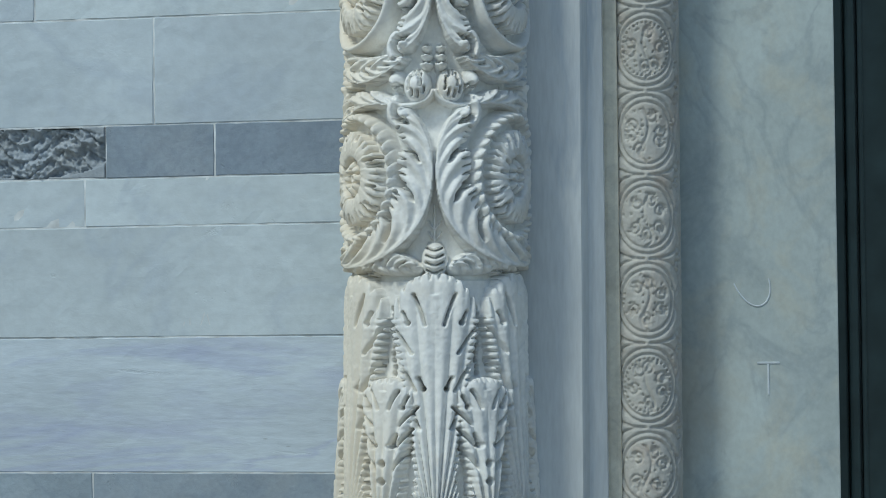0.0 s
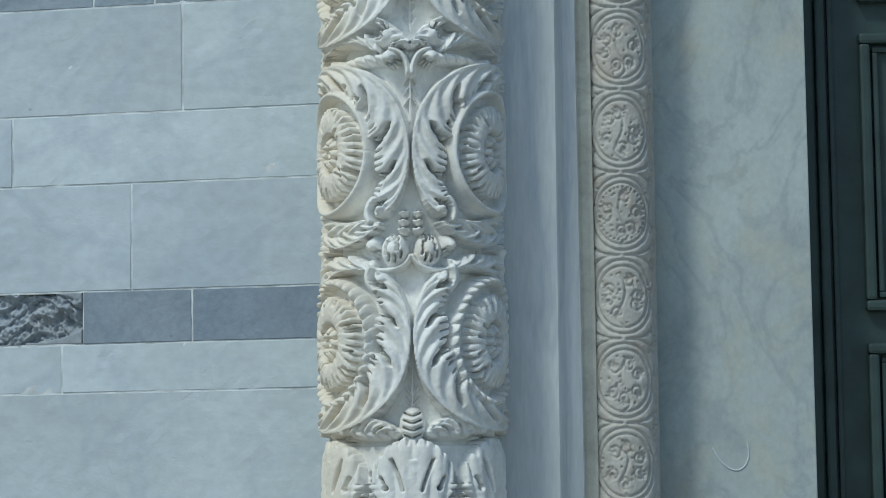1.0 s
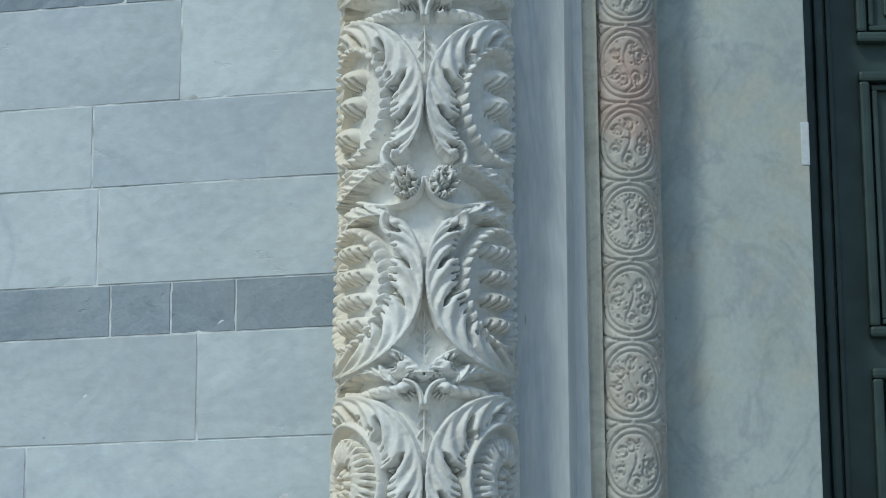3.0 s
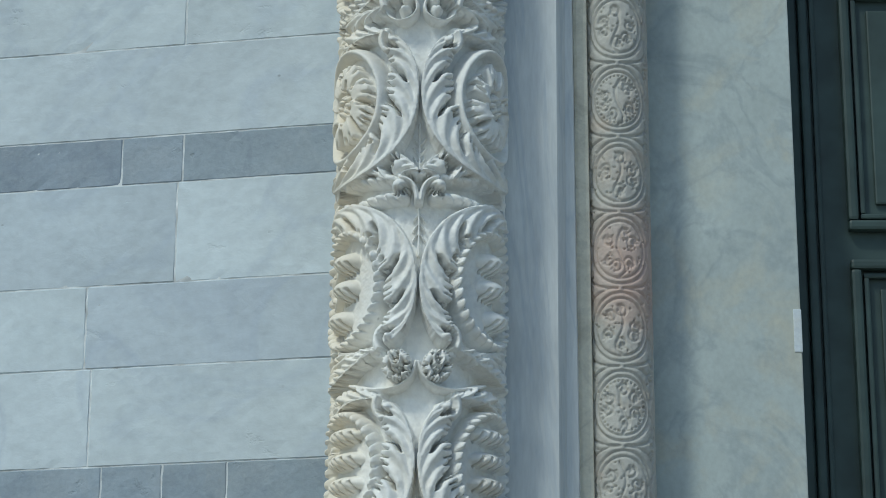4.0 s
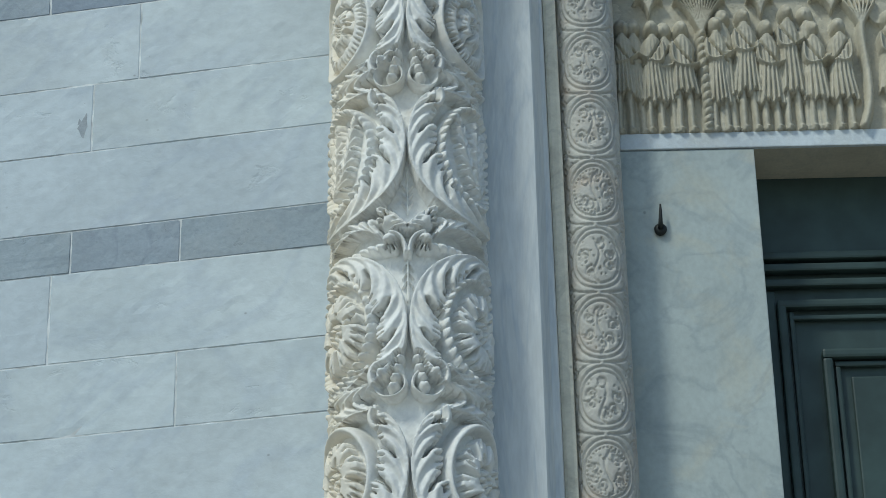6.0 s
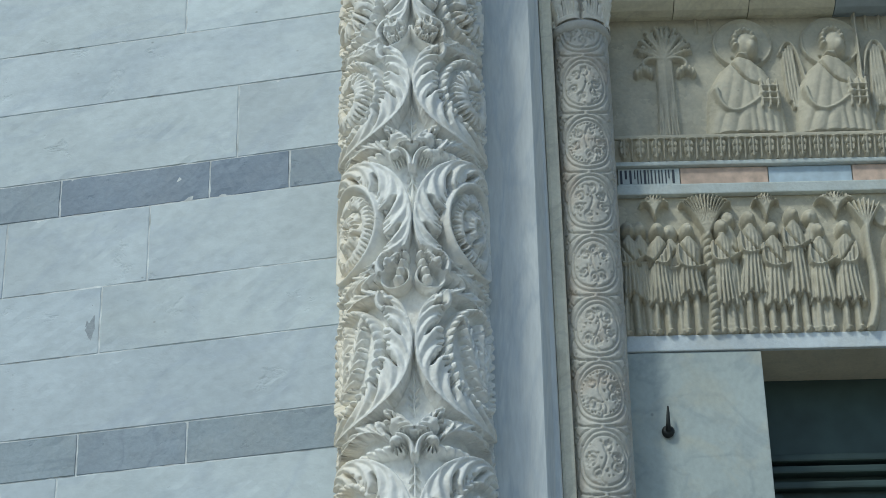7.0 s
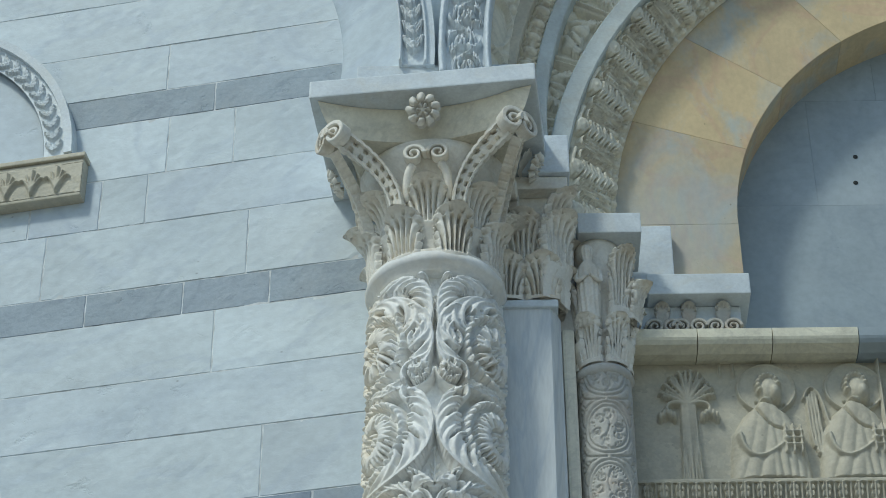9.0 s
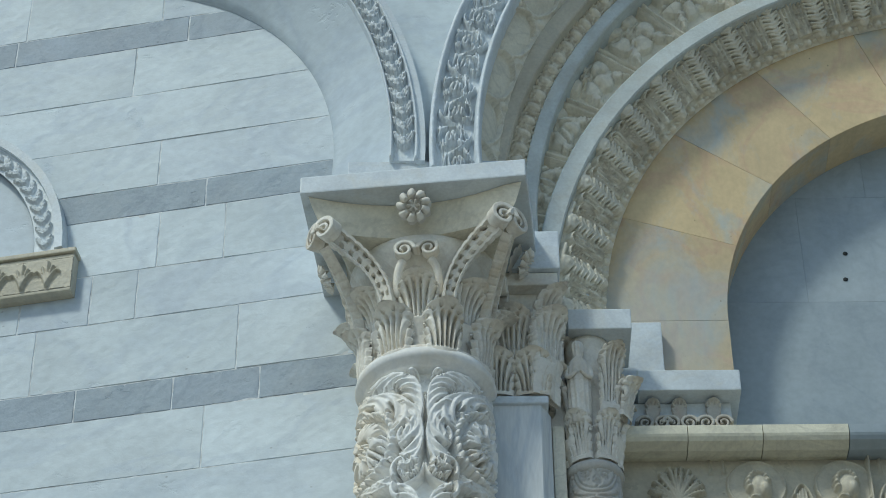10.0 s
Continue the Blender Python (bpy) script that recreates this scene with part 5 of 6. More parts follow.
def ribbon(pts, w0, w1, thick, s):
    """A flat stalk with raised borders and notched middle, facing out."""
    P = [Vector(p) for p in pts]
    path = []
    for i, p in enumerate(P):
        d = (P[min(i + 1, len(P) - 1)] - P[max(i - 1, 0)]).normalized()
        out = Vector((s * 0.35, -1, 0)).normalized()
        a = d.cross(out).normalized()
        path.append((p, a, a.cross(d).normalized() * -1 if (a.cross(d)).dot(out) < 0 else a.cross(d).normalized(), i / (len(P) - 1)))
    bm = bmesh.new()
    prof = ((-1, -0.3), (-1, 1), (-0.72, 1.05), (-0.55, 0.55), (-0.1, 0.7), (0.1, 0.7), (0.55, 0.55), (0.72, 1.05), (1, 1), (1, -0.3))
    rings = []
    for i, (p, a, b, t) in enumerate(path):
        w = (w0 + (w1 - w0) * t) * (0.90 if i % 4 == 1 else 1.0)
        nick = -0.3 if i % 5 in (1, 2) else 1.0
        rings.append([bm.verts.new(p + a * u * w + b * v * thick * (nick if 0.3 < abs(u) < 0.6 else 1)) for u, v in prof])
    for p, q in zip(rings, rings[1:]):
        for i in range(len(prof)):
            j = (i + 1) % len(prof)
            bm.faces.new((p[i], p[j], q[j], q[i]))
    bm.faces.new(rings[0][::-1])
    bm.faces.new(rings[-1])
    bmesh.ops.recalc_face_normals(bm, faces=bm.faces[:])
    return bm

def bez3(p0, p1, p2, p3, n=16):
    return [tuple(v) for v in bez(p0, p1, p2, p3, n)]

def flower(r, h):
    c = Carving(-r, r, -r, r, r / 22, 5)
    c.rosette((0, 0), r * 0.98, h, 9, 0.2, 0.35)
    c.h += 0.004
    U, V = np.meshgrid(c.u, c.v)
    full = c.h > 0.006
    cell = full[:-1, :-1] & full[1:, 1:] & full[1:, :-1] & full[:-1, 1:]
    front, rear = np.stack([U, -c.h, V], -1), np.stack([U, 0 * U + 0.012, V], -1)
    return grid_mesh("flower", np.concatenate([front, rear[:, ::-1]], 1), False, np.concatenate([cell, np.zeros((len(c.v) - 1, 1), bool), cell[:, ::-1]], 1))

CAP_ROT = 6.2
CAP = (-0.056, 7.167, 7.10)
capital = thing("capital", "white marble leaf capital with corner scrolls and square slab", "capital", CAP, -CAP_ROT)
capital.matrix_basis = pose(*CAP, 0, 0, -CAP_ROT)
part("bell", revolve([(0.236, 0.0), (0.240, 0.03), (0.205, 0.06), (0.20, 0.1), (0.205, 0.25), (0.225, 0.38), (0.275, 0.48), (0.285, 0.51), (0.26, 0.525)], 56), CAPITAL_M, capital, smooth=True)
LOW = acanthus(0.160, 0.235, 0.07, 4, 0.030)
HIGH = acanthus(0.165, 0.38, 0.10, 5, 0.030, (0.45, 0.86))
for i in range(8):
    a = 45 * i
    for me, off, rr_ in ((LOW, 22.5, 0.222), (HIGH, 0.0, 0.192)):
        t = radians(a + off - 90)
        tip = 0 if me is LOW else 4
        link_mesh("leaf", me, CAPITAL_M, capital, "", Matrix.Translation((rr_ * math.cos(t), rr_ * math.sin(t), 0.0)) @ pose(0, 0, 0, 0, 0, a + off) @ pose(0, 0, 0, tip, 0, 0))
# slab with hollowed sides below it
SL = 0.418
part("slab", box(bmesh.new(), -SL, SL, -SL, SL, 0.640, 0.722, 0.006), PALE_M, capital, "thick square slab with chipped edges")
hb = bmesh.new()
def hollow(z, s):
    out = []
    for q in range(4):
        for i in range(14):
            x = -1 + 2 * i / 14
            d = s * (1 - 0.23 * (1 - x * x))
            px_, py_ = x * s * 0.97, -d
            c_, s_ = math.cos(q * math.pi / 2), math.sin(q * math.pi / 2)
            out.append(hb.verts.new((px_ * c_ - py_ * s_, px_ * s_ + py_ * c_, z)))
    return out
prev = None
for z, s in ((0.515, 0.345), (0.545, 0.36), (0.56, 0.372), (0.60, 0.388), (0.638, 0.40)):
    cur = hollow(z, s)
    if prev:
        for i in range(len(cur)):
            j = (i + 1) % len(cur)
            hb.faces.new((prev[i], prev[j], cur[j], cur[i]))
    else:
        hb.faces.new(cur[::-1])
    prev = cur
hb.faces.new(prev)
part("hollow_slab", hb, BAND_M, capital, "hollow-sided moulding under the slab")
FLOWER = flower(0.068, 0.045)
for q in range(4):
    m = pose(0, 0, 0, 0, 0, 90 * q)
    link_mesh("flower", FLOWER, CAPITAL_M, capital, "", m @ pose(0, -0.352, 0.585, 28, 0, 0))
    # corner scrolls on stalks
    for s in (-1, 1):
        st = bez3((s * 0.105, -0.225, 0.22), (s * 0.115, -0.25, 0.34), (s * 0.19, -0.28, 0.42), (s * 0.30, -0.335, 0.485), 42)
        part("stalk", ribbon(st, 0.024, 0.038, 0.030, s), CAPITAL_M, capital, "", m)
        part("corner_scroll", volute(0.052, 0.030), CAPITAL_M, capital, "", m @ pose(s * 0.318, -0.362, 0.492, 0, 0, s * 32) @ (Matrix.Diagonal((s, 1, 1, 1))))
        ih = bez3((s * 0.075, -0.23, 0.26), (s * 0.085, -0.25, 0.33), (s * 0.07, -0.265, 0.38), (s * 0.05, -0.27, 0.40), 14)
        part("stalk", tube(ih, 0.012, 0.018, 8), CAPITAL_M, capital, "", m, True)
        part("inner_scroll", volute(0.040, 0.024), CAPITAL_M, capital, "", m @ pose(s * 0.046, -0.285, 0.43) @ (Matrix.Diagonal((-s, 1, 1, 1))))

# ---- pilaster beside the column ----
pilaster = thing("pilaster", "smooth pilaster of pale blue streaked marble", "pilaster")
def pil_x(z, a, b):
    return a + (b - a) * (z - 1.89) / 4.79
bm = bmesh.new()
lo, hi = [], []
for z, out in ((0.0, lo), (7.06, hi)):
    f0, f1, g1 = 0.10, pil_x(z, 0.336, 0.362), pil_x(z, 0.404, 0.398)
    for x, y in ((f0, 7.20), (f1 - 0.006, 7.20), (f1, 7.206), (f1 + 0.012, 7.225), (g1 - 0.004, 7.262), (g1, 7.275), (g1 + 0.003, 7.44), (f0, 7.44)):
        out.append(bm.verts.new((x, y, z)))
for i in range(len(lo)):
    j = (i + 1) % len(lo)
    bm.faces.new((lo[i], lo[j], hi[j], hi[i]))
bm.faces.new(lo[::-1])
bm.faces.new(hi)
part("shaft", bm, PILASTER_M, pilaster)
part("side_moulding", box(bmesh.new(), 0.402, 0.448, 7.315, 7.444, 0.0, 7.055, 0.012), BAND_M, pilaster, "brownish moulded edge")
part("top_fillet", box(bmesh.new(), 0.10, 0.388, 7.185, 7.43, 7.06, 7.095, 0.008), PALE_M, pilaster)
pcap = thing("pilaster_capital", "weathered marble pilaster capital with tall leaves", "capital", (0, 0, 7.097))
part("block", box(box(bmesh.new(), 0.10, 0.385, 7.215, 7.45, 0, 0.50, 0.006), 0.384, 0.462, 7.34, 7.45, -0.04, 0.50, 0.006), CAPITAL_M, pcap)
PL = acanthus(0.155, 0.22, 0.05, 4, 0.028)
PH = acanthus(0.17, 0.45, 0.085, 6, 0.028, (0.42, 0.84))
for x, me in ((0.20, PL), (0.335, PL), (0.268, PH), (0.385, PH)):
    link_mesh("leaf", me, CAPITAL_M, pcap, "", pose(x, 7.205 if me is PL else 7.222, 0.0, 0, 0, 0 if x < 0.36 else 40))
for y, me in ((7.27, PL), (7.37, PH)):
    link_mesh("leaf", me, CAPITAL_M, pcap, "", pose(0.388, y, 0.0, 0, 0, 80))
link_mesh("leaf", acanthus(0.12, 0.54, 0.12, 7, 0.024, (0.3, 0.86)), CAPITAL_M, pcap, "", pose(0.375, 7.20, 0.0, 0, 0, 40))
part("top_slab", box(bmesh.new(), 0.10, 0.44, 7.16, 7.46, 0.50, 0.56, 0.006), CAPITAL_M, pcap)
part("impost", box(bmesh.new(), 0.10, 0.45, 7.14, 7.46, 0.563, 0.75, 0.006), PALE_M, pcap, "pale plain block above the capital")

# ---- colonnette ----
colonnette = thing("colonnette", "slim worn marble colonnette carved with a chain of ringed medallions", "column")
KY = 7.40
def kx(z):
    return 0.527 + (0.552 - 0.527) * (z - 1.9) / 5.0
kc = Carving(-0.175, 0.175, 1.0, 6.86, 0.0036, 31)
kc.h[:] = 0.0095
z, k = 1.175, 0
while z < 6.86:
    rr_ = np.random.RandomState(100 + k)
    sg_ = 1 if k % 2 else -1
    circ = lambda m, n=70: np.array([[0.100 * m * math.cos(q), z + 0.106 * m * math.sin(q)] for q in np.linspace(0, 2 * math.pi, n)])
    for m, w_ in ((1.03, 0.0040), (0.86, 0.0034)):
        kc.cut(circ(m), w_, 0.009)
    if k % 4 == 1:
        for p in circ(0.74, 34):
            kc.dig(p, 0.0032, 0.010)
    kc.cut(bez((0.0, z - 0.085), (sg_ * 0.06, z - 0.05), (-sg_ * 0.05, z - 0.01), (sg_ * 0.01, z + 0.07), 36), 0.0032, 0.008)
    for q in range(6):
        t = 2 * math.pi * q / 6 + 0.8 * rr_.rand()
        c_ = (0.046 * math.cos(t), z + 0.050 * math.sin(t))
        kc.cut(spiral(c_, 0.021, 1.1, t, sg_, 0.3, 30), 0.0030, 0.008)
        for o in (-0.5, 0.0, 0.5):
            e_ = (c_[0] + 0.020 * math.cos(t + o), c_[1] + 0.020 * math.sin(t + o))
            kc.cut(bez(c_, (c_[0] * 0.7 + e_[0] * 0.3, c_[1] * 0.7 + e_[1] * 0.3), (c_[0] * 0.3 + e_[0] * 0.7, c_[1] * 0.3 + e_[1] * 0.7), e_, 8), 0.0026, 0.007)
    for q in range(30):
        t, rad = 6.283 * rr_.rand(), 0.080 * math.sqrt(rr_.rand())
        kc.dig((rad * math.cos(t), z + rad * math.sin(t)), 0.0030, 0.010)
    for s in (-1, 1):
        for e in (-1, 1):
            kc.cut(bez((s * 0.105, z + e * 0.02), (s * 0.14, z + e * 0.06), (s * 0.12, z + e * 0.12), (s * 0.01, z + e * 0.124), 24), 0.0034, 0.009)
            kc.cut(spiral((s * 0.118, z + e * 0.098), 0.020, 1.2, 1.0, s * e, 0.3, 26), 0.0030, 0.008)
        for q in range(14):
            kc.dig((s * (0.08 + 0.11 * rr_.rand()), z + 0.247 * (rr_.rand() - 0.5)), 0.0032, 0.010)
    z += 0.247
    k += 1
kc.weather(0.0020)
def on_colonnette(U, V, H):
    R = 0.100 - 0.008 * (V - 1.0) / 5.9 + H
    a = -math.pi / 2 + U / 0.110
    return np.stack([kx(V) + R * np.cos(a), KY + R * np.sin(a), V], -1)
link_mesh("carved_face", kc.wrap("carved_face", on_colonnette, False, 0.006, 0.9), COLONNETTE_M, colonnette, "shallow ringed medallions")
bm = revolve([(0.096, 0.0), (0.093, 1.5), (0.09, 4.0), (0.085, 6.9)], 40)
for v in bm.verts:
    v.co.x += kx(v.co.z)
    v.co.y += KY
part("shaft", bm, COLONNETTE_M, colonnette, smooth=True)
part("neck_ring", revolve([(0.088, 6.845), (0.104, 6.85), (0.112, 6.868), (0.106, 6.886), (0.09, 6.893)], 48), COLONNETTE_M, colonnette, "", pose(kx(6.87), KY, 0), True)
kcap = thing("colonnette_capital", "tall worn marble capital with leaves and a small upright shape", "capital", (kx(6.9), KY, 6.895))
part("bell", revolve([(0.088, 0.0), (0.080, 0.05), (0.076, 0.40), (0.090, 0.56), (0.088, 0.578)], 36), CAPITAL_M, kcap, smooth=True)
part("block", box(bmesh.new(), -0.070, 0.120, -0.045, 0.10, 0.45, 0.576, 0.008), BAND_M, kcap)
KL = acanthus(0.105, 0.24, 0.04, 4, 0.018)
KH = acanthus(0.095, 0.44, 0.075, 7, 0.020, (0.25, 0.86))
for i in range(6):
    for me, off, rr_ in ((KL, 30, 0.090), (KH, 0, 0.094)):
        if me is KH and i == 0:
            continue
        t = radians(60 * i + off - 90)
        link_mesh("leaf", me, CAPITAL_M, kcap, "", Matrix.Translation((rr_ * math.cos(t), rr_ * math.sin(t), 0.0)) @ pose(0, 0, 0, 3, 0, 60 * i + off))
link_mesh("leaf", acanthus(0.10, 0.20, 0.05, 4, 0.018), CAPITAL_M, kcap, "", pose(0.12, -0.06, 0.20, 6, 0, 60))
# small worn upright shape, narrow at the neck and folded below
def upright(seed):
    fg = revolve([(0.046, 0.02), (0.044, 0.08), (0.046, 0.14), (0.047, 0.20), (0.049, 0.25), (0.050, 0.29), (0.046, 0.32), (0.034, 0.345), (0.022, 0.358), (0.020, 0.368), (0.024, 0.382), (0.027, 0.402), (0.027, 0.424), (0.019, 0.442), (0.002, 0.453)], 72)
    for v in fg.verts:
        a_ = math.atan2(v.co.y, v.co.x)
        if v.co.z < 0.345:
            q = 1 + 0.22 * (abs(math.sin(5.5 * a_ + seed + 5 * v.co.z)) - 0.5) * min(1, (0.345 - v.co.z) * 8)
            v.co.x, v.co.y = v.co.x * q, v.co.y * q * 0.8
        elif v.co.z > 0.38:
            q = 1 + 0.08 * math.sin(9 * a_) * (v.co.y < 0)
            v.co.x, v.co.y = v.co.x * q, v.co.y * q
    return fg
link_mesh("leaf", acanthus(0.115, 0.34, 0.07, 6, 0.022, (0.15, 0.86)), CAPITAL_M, kcap, "", pose(0.07, -0.085, 0.20, 3, 0, 25))
for ux, uy, uz, lean, ln in ((-0.044, -0.088, 0.14, 0, 0.86),):
    m_ = pose(ux, uy, uz, 4, lean, 0) @ Matrix.Scale(ln, 4)
    part("upright_shape", upright(ux * 40), CAPITAL_M, kcap, "small weathered upright shape with folds", m_, True)
    for sx in (-1, 1):
        part("bent_limb", tube(bez3((sx * 0.046, -0.005, 0.31), (sx * 0.062, -0.02, 0.24), (sx * 0.05, -0.05, 0.22), (sx * 0.008, -0.044, 0.27), 14), 0.012, 0.008, 9), CAPITAL_M, kcap, "", m_, True)
part("top_slab", box(bmesh.new(), -0.075, 0.165, -0.125, 0.12, 0.58, 0.676, 0.005), PALE_M, kcap, "plain pale slab over the capital")

# small pilaster head between the colonnette and the arch field
head_ = thing("short_pilaster", "short marble pilaster with small scrolls under a plain block", "pilaster", (0, 0, 0))
part("top_slab", box(bmesh.new(), 0.745, 1.135, 7.48, 7.83, 7.338, 7.435, 0.005), PALE_M, head_)
part("upper_block", box(bmesh.new(), 0.66, 0.86, 7.56, 7.83, 7.437, 7.735, 0.004), PALE_M, head_, "pale blue-grey block")
part("body", box(bmesh.new(), 0.70, 1.10, 7.56, 7.83, 7.188, 7.336, 0.004), PALE_M, head_)
for x in (0.80, 0.90, 1.03):
    for s in (-1, 1):
        part("scroll", volute(0.034, 0.020), COLONNETTE_M, head_, "", pose(x + s * 0.032, 7.548, 7.225) @ Matrix.Diagonal((s, 1, 1, 1)))
    link_mesh("leaf", acanthus(0.06, 0.10, 0.03, 3, 0.012), COLONNETTE_M, head_, "", pose(x, 7.55, 7.24))

# iron hook on the jamb
hook = thing("iron_hook", "short dark iron hook let into the marble jamb", "hook", (0.775, 7.50, 5.32))
part("plate", revolve([(0.020, 0), (0.022, 0.012), (0.014, 0.02)], 18), IRON_M, hook, "", pose(0, 0, 0, 90, 0, 0), True)
part("spike", tube([(0, -0.015, 0.0), (0, -0.03, 0.02), (0.002, -0.032, 0.06), (0.003, -0.030, 0.085)], 0.010, 0.003, 10), IRON_M, hook, "", None, True)

# ---- small arched niche at the left ----
niche = thing("niche_shelf", "yellowed shelf moulding carved with small palm leaves", "shelf", WALL_AT, WALL_K)
niche.matrix_basis = pose(*WALL_AT, 0, 0, WALL_K)
sh = Carving(-2.35, -1.485, 7.93, 8.085, 0.004, 41)
x = -2.32
while x < -1.5:
    for o in (-2, -1, 0, 1, 2):
        sh.stem(bez((x, 7.945), (x + 0.006 * o, 7.99), (x + 0.018 * o, 8.035), (x + 0.024 * o, 8.068 - 0.026 * abs(o)), 18), 0.0055, 0.018)
    x += 0.105
sh.weather(0.0015)
link_mesh("carved_front", sh.wrap("carved_front", lambda U, V, H: np.stack([U, -0.062 - H, V], -1), True, 0.0), RELIEF_M, niche)
part("shelf_body", box(bmesh.new(), -2.36, -1.482, -0.060, 0.0, 7.915, 8.105, 0.006), RELIEF_M, niche)
part("top_fillet", box(bmesh.new(), -2.37, -1.475, -0.072, 0.0, 8.108, 8.13, 0.005), RELIEF_M, niche)
ncx, ncz = -2.36, 8.14
bm = sweep([(0.79, -0.07), (0.825, -0.075), (0.825, 0.0), (0.79, 0.0)], [(Vector((ncx, 0, ncz)), Vector((math.cos(radians(q)), 0, math.sin(radians(q)))), Vector((0, 1, 0))) for q in range(0, 181, 5)])
nich = thing("niche_arch", "small pale arch with a carved leaf ring on the wall", "arch", WALL_AT, WALL_K)
nich.matrix_basis = pose(*WALL_AT, 0, 0, WALL_K)
part("outer_edge", bm, PALE_M, nich)
nr = Carving(0.0, 1.6, 0, 0.095, 0.004, 43)
tu = nr.u.copy()
nr.u = tu * 0.74
a = 0.03
while a < 1.2:
    for s in (-1, 1):
        nr.leaf(bez((a, 0.045), (a + 0.02, 0.045 + 0.01 * s), (a + 0.04, 0.045 + 0.02 * s), (a + 0.055, 0.045 + 0.035 * s), 12), 0.014, 0.02, 3)
    a += 0.065
nr.u = tu
link_mesh("leaf_ring", nr.wrap("leaf_ring", lambda U, V, H: np.stack([ncx + (0.695 + V) * np.cos(U), -0.045 - H, ncz + (0.695 + V) * np.sin(U)], -1), False, -0.0), PALE_M, nich)
part("inner_field", sweep([(0.0, -0.012), (0.70, -0.012), (0.70, 0.0), (0.0, 0.0)], [(Vector((ncx, 0, ncz)), Vector((math.cos(radians(q)), 0, math.sin(radians(q)))), Vector((0, 1, 0))) for q in range(0, 181, 6)]), WALL_M, nich)

# ---- wall blocks ----
CK = math.cos(radians(WALL_K))
ROWS_ = [  # bottom, top, grey?, joints (x across the portal's front)
    (0.0, 0.45, 0, (-0.9,)), (0.45, 0.90, 0, (-0.6,)), (0.90, 1.17, 1, (-1.14,)), (1.17, 1.578, 0, ()), (1.578, 1.913, 0, ()), (1.913, 2.06, 0, (-1.16,)),
    (2.06, 2.22, 1, (-1.095, -0.755)), (2.22, 2.546, 0, (-0.942,)), (2.546, 2.762, 0, (-1.315,)), (2.762, 3.093, 0, (-0.782,)), (3.093, 3.257, 1, (-1.06, -0.868, -0.665)),
    (3.257, 3.57, 0, (-1.105,)), (3.57, 3.84, 0, (-1.13,)), (3.84, 4.172, 0, (-0.85,)), (4.172, 4.332, 1, (-1.035, -0.835)), (4.332, 4.64, 0, ()),
    (4.64, 4.905, 0, (-0.84,)), (4.905, 5.233, 0, (-1.28,)), (5.233, 5.391, 1, (-1.215, -0.838)), (5.391, 5.692, 0, ()), (5.692, 5.958, 0, (-1.16,)),
    (5.958, 6.267, 0, (-1.521, -1.0)), (6.267, 6.424, 1, (-1.333, -0.787, -0.50)), (6.424, 6.735, 0, (-0.69,)), (6.735, 7.0, 0, ()), (7.0, 7.29, 0, (-0.895,)),
    (7.29, 7.447, 1, (-1.405, -1.024, -0.688)), (7.447, 7.765, 0, (-1.592, -0.783)), (7.765, 8.018, 0, (-1.674, -1.387, -1.20)), (8.018, 8.311, 0, (-1.131, -0.861)), (8.311, 8.464, 1, (-0.95,)),
    (8.464, 8.715, 0, (-1.155,)), (8.715, 9.0, 0, ()), (9.0, 9.29, 0, (-1.3,)), (9.29, 9.44, 1, (-1.079,)), (9.44, 9.9, 0, (-1.2,)), (9.9, 10.35, 0, ()), (10.35, 10.5, 1, ()),
    (10.5, 11.0, 0, ()), (11.0, 11.5, 0, ()), (11.5, 12.0, 0, ()), (12.0, 12.5, 0, ()), (12.5, 13.0, 0, ())]
rw = random.Random(11)

def block_mesh(w, h, seed):
    """A squared block with slightly waved, chipped arrises."""
    r = random.Random(seed)
    nx, nz_ = max(2, int(w / 0.034)), max(2, int(h / 0.026))
    xs = np.concatenate([[0.0], np.linspace(0.005, w - 0.005, nx), [w]])
    zs = np.concatenate([[0.0], np.linspace(0.004, h - 0.004, nz_), [h]])
    X, Z = np.meshgrid(xs, zs)
    Y = np.zeros_like(X)
    rs = np.random.RandomState(seed)
    Y[1:-1, 1:-1] = -0.0032 + rs.randn(len(zs) - 2, len(xs) - 2) * 0.00035
    for m in (0, -1):
        X[:, m] += (1 if m == 0 else -1) * (0.0012 + 0.007 * rs.rand(len(zs)) ** 4)
        Z[m, :] += (1 if m == 0 else -1) * (0.0010 + 0.008 * rs.rand(len(xs)) ** 5)
    Y[0], Y[-1], Y[:, 0], Y[:, -1] = -0.0010, -0.0010, -0.0010, -0.0010
    Y[1:-1, 1:-1] += 0.0012 * np.sin(X[1:-1, 1:-1] * r.uniform(5, 11) + r.uniform(0, 6)) * np.sin(Z[1:-1, 1:-1] * r.uniform(8, 15) + r.uniform(0, 6)) - r.uniform(0.0, 0.0012)
    for _ in range(r.choice((1, 2, 4, 7))):
        i, j = r.randrange(2, len(xs) - 2), r.randrange(1, len(zs) - 1)
        Y[j, i] += r.uniform(0.0006, 0.0018)
    for _ in range(r.choice((1, 2, 4, 8))):
        e = r.choice((1, -2))
        i = r.randrange(1, len(xs) - 1)
        Y[e, i] += 0.0014
    P = np.stack([X, Y, Z], -1)
    P = np.pad(P, ((1, 1), (1, 1), (0, 0)), mode="edge")
    P[0, :, 1], P[-1, :, 1], P[:, 0, 1], P[:, -1, 1] = 0.03, 0.03, 0.03, 0.03
    me = grid_mesh("block", P)
    me.polygons.foreach_set("use_smooth", np.zeros(len(me.polygons), bool))
    return me

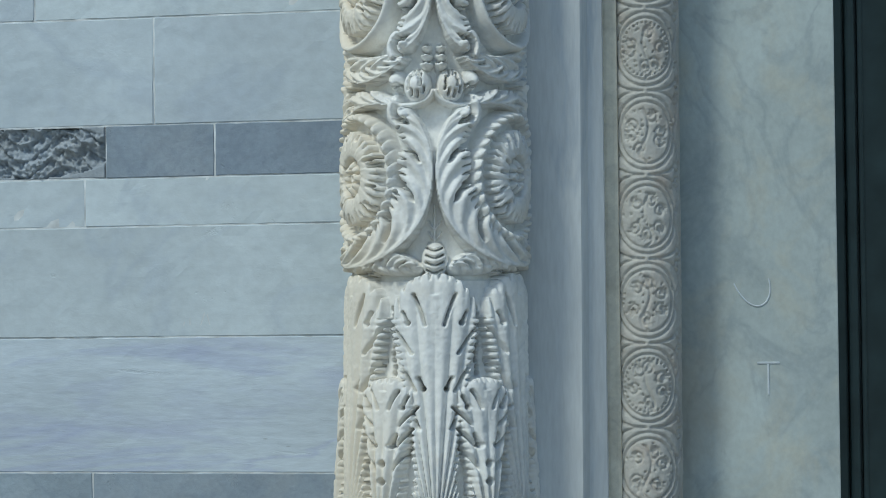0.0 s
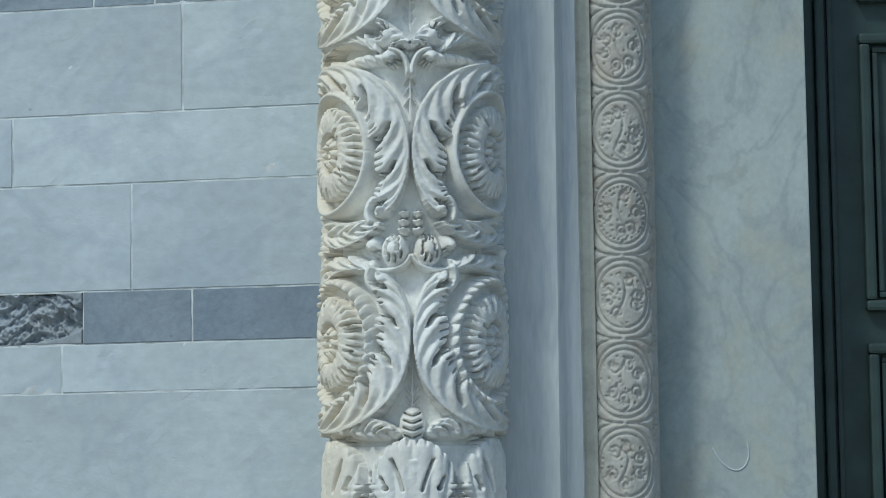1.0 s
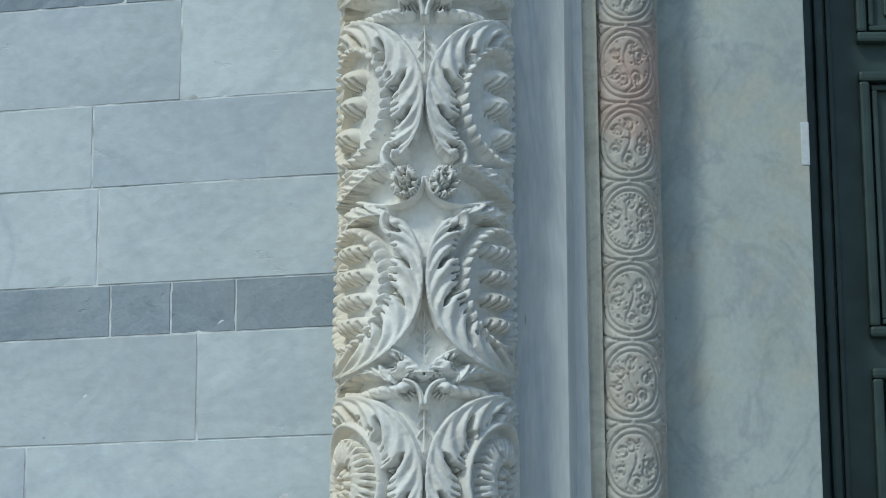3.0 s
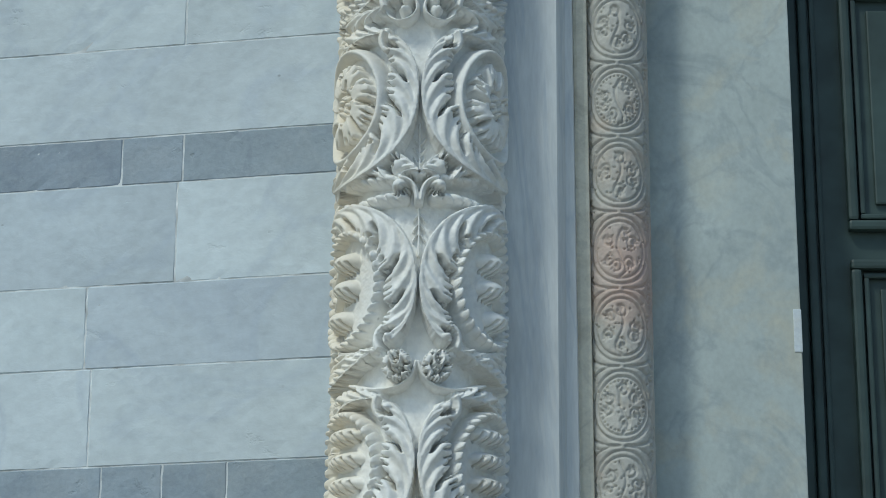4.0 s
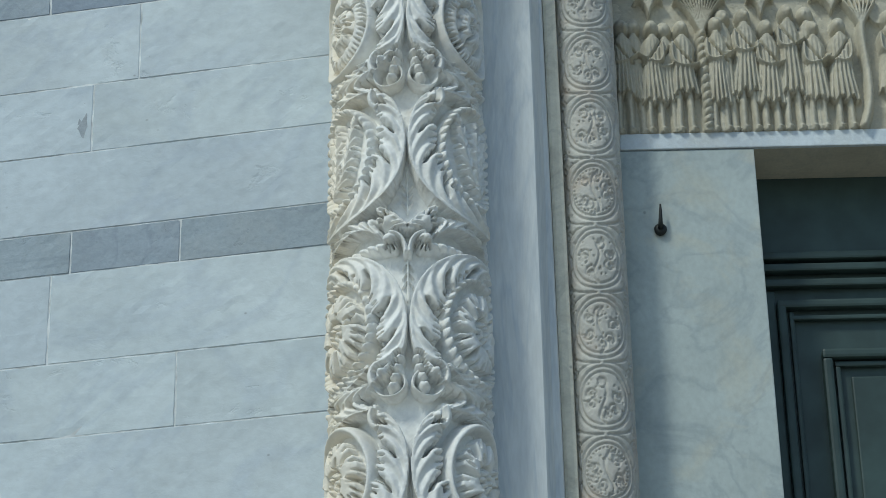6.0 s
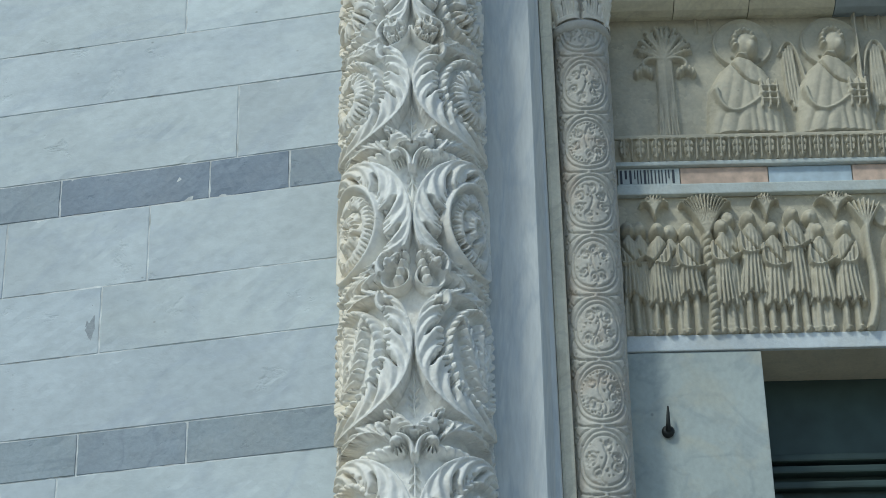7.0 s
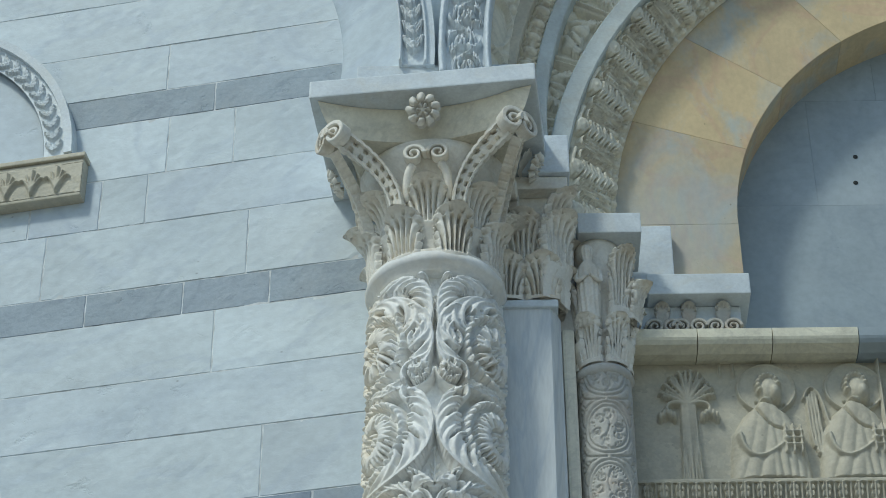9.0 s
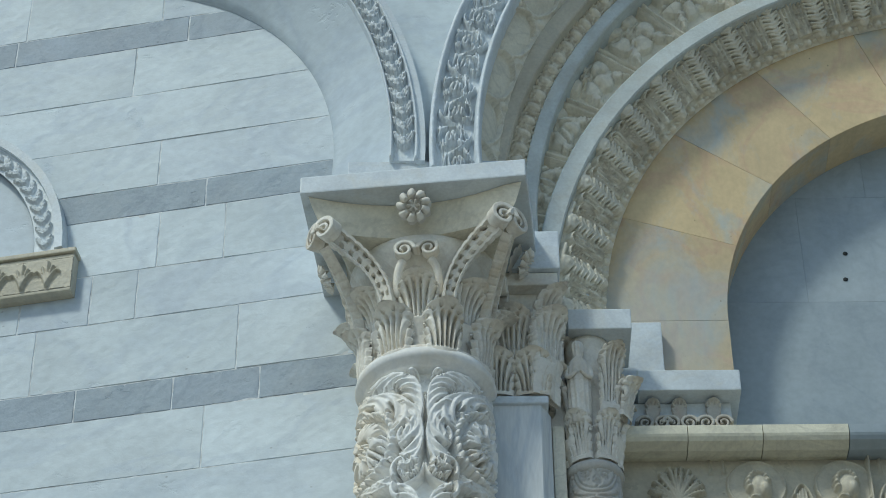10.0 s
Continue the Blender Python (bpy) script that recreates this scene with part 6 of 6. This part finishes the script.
def broken_block(w, h):
    """The face has come away: a rough hollow with ledges."""
    c = Carving(0.003, w - 0.003, 0.003, h - 0.003, 0.004, 77)
    c.weather(0.016)
    U, V = np.meshgrid(c.u, c.v)
    hole = np.clip(1.25 - np.hypot((U - (w - 0.24)) / 0.22, (V - h * 0.55) / (0.42 * h)), 0, 1)
    ledge = np.round((V * 60 + 2.5 * np.sin(U * 23)) % 3) / 3
    c.h = np.where(hole > 0.02, c.h * 1.6 - 0.010 - 0.016 * ledge, c.h * 0.12) + 0.002
    return c.wrap("block", lambda U, V, H: np.stack([U, -H, V], -1), True, 0.03)

count = 0
for z0, z1, grey, js in ROWS_:
    js = sorted(j / CK for j in js)
    left = js[0] if js else rw.uniform(-2.1, -1.85)
    xs = [0.12] + js[::-1] if js else [0.12, left]
    while left > -4.6:
        left = min(left - rw.uniform(0.45, 1.0), rw.uniform(-2.1, -1.8))
        xs.append(left)
    for b, a in zip(xs, xs[1:]):
        count += 1
        if z0 == 2.06 and a < -1.2:
            link_mesh("block", broken_block(b - a, z1 - z0), BROKEN_M, wall_left, "badly broken grey marble block", pose(a, 0, z0))
            continue
        link_mesh("block", block_mesh(b - a, z1 - z0, count), GREY_M if grey else STREAKED_M if z0 == 1.17 else WALL_M, wall_left, "grey marble band block" if grey else "", pose(a, 0, z0))

# scratched marks, worn past reading, on the wall
rs_ = random.Random(9)
x = -1.42
while x < -0.76:
    hgt = rs_.choice((0.03, 0.045, 0.05))
    part("scratch", box(bmesh.new(), 0, 0.0035, -0.0034, -0.0018, 0, hgt, 0.0006), MORTAR_M, wall_left, "", pose(x / CK, 0, 1.612, 0, rs_.uniform(-22, 22), 0))
    x += rs_.uniform(0.016, 0.045)

# letters and a loop scratched into the jamb
part("scratched_letter", box(box(bmesh.new(), 0.868, 0.935, 7.4975, 7.501, 1.478, 1.484, 0.001), 0.898, 0.904, 7.4975, 7.501, 1.385, 1.478, 0.001), PALE_M, door_jamb, "scratched letter T")
part("scratched_loop", tube(bez3((0.80, 7.4995, 1.72), (0.86, 7.4995, 1.60), (0.93, 7.4995, 1.66), (0.905, 7.4995, 1.735), 24), 0.003, 0.0025, 6), PALE_M, door_jamb, "scratched curve")

# broken arrises beside joints
rc = random.Random(4)
for cx_, cz_, w_, h_ in ((-1.195, 5.82, 0.022, 0.07),):
    bm = bmesh.new()
    n = 14
    vs = [bm.verts.new((cx_ / CK + w_ * (0.55 + 0.6 * rc.random()) * math.cos(2 * math.pi * i / n), -0.0036, cz_ + h_ * (0.55 + 0.6 * rc.random()) * math.sin(2 * math.pi * i / n))) for i in range(n)]
    f_ = bm.faces.new(vs)
    ex = bmesh.ops.extrude_face_region(bm, geom=[f_])
    for v in [e for e in ex["geom"] if isinstance(e, bmesh.types.BMVert)]:
        v.co.y += 0.006
    bmesh.ops.recalc_face_normals(bm, faces=bm.faces[:])
    part("chipped_patch", bm, BROKEN_M, wall_left, "rough chipped patch")
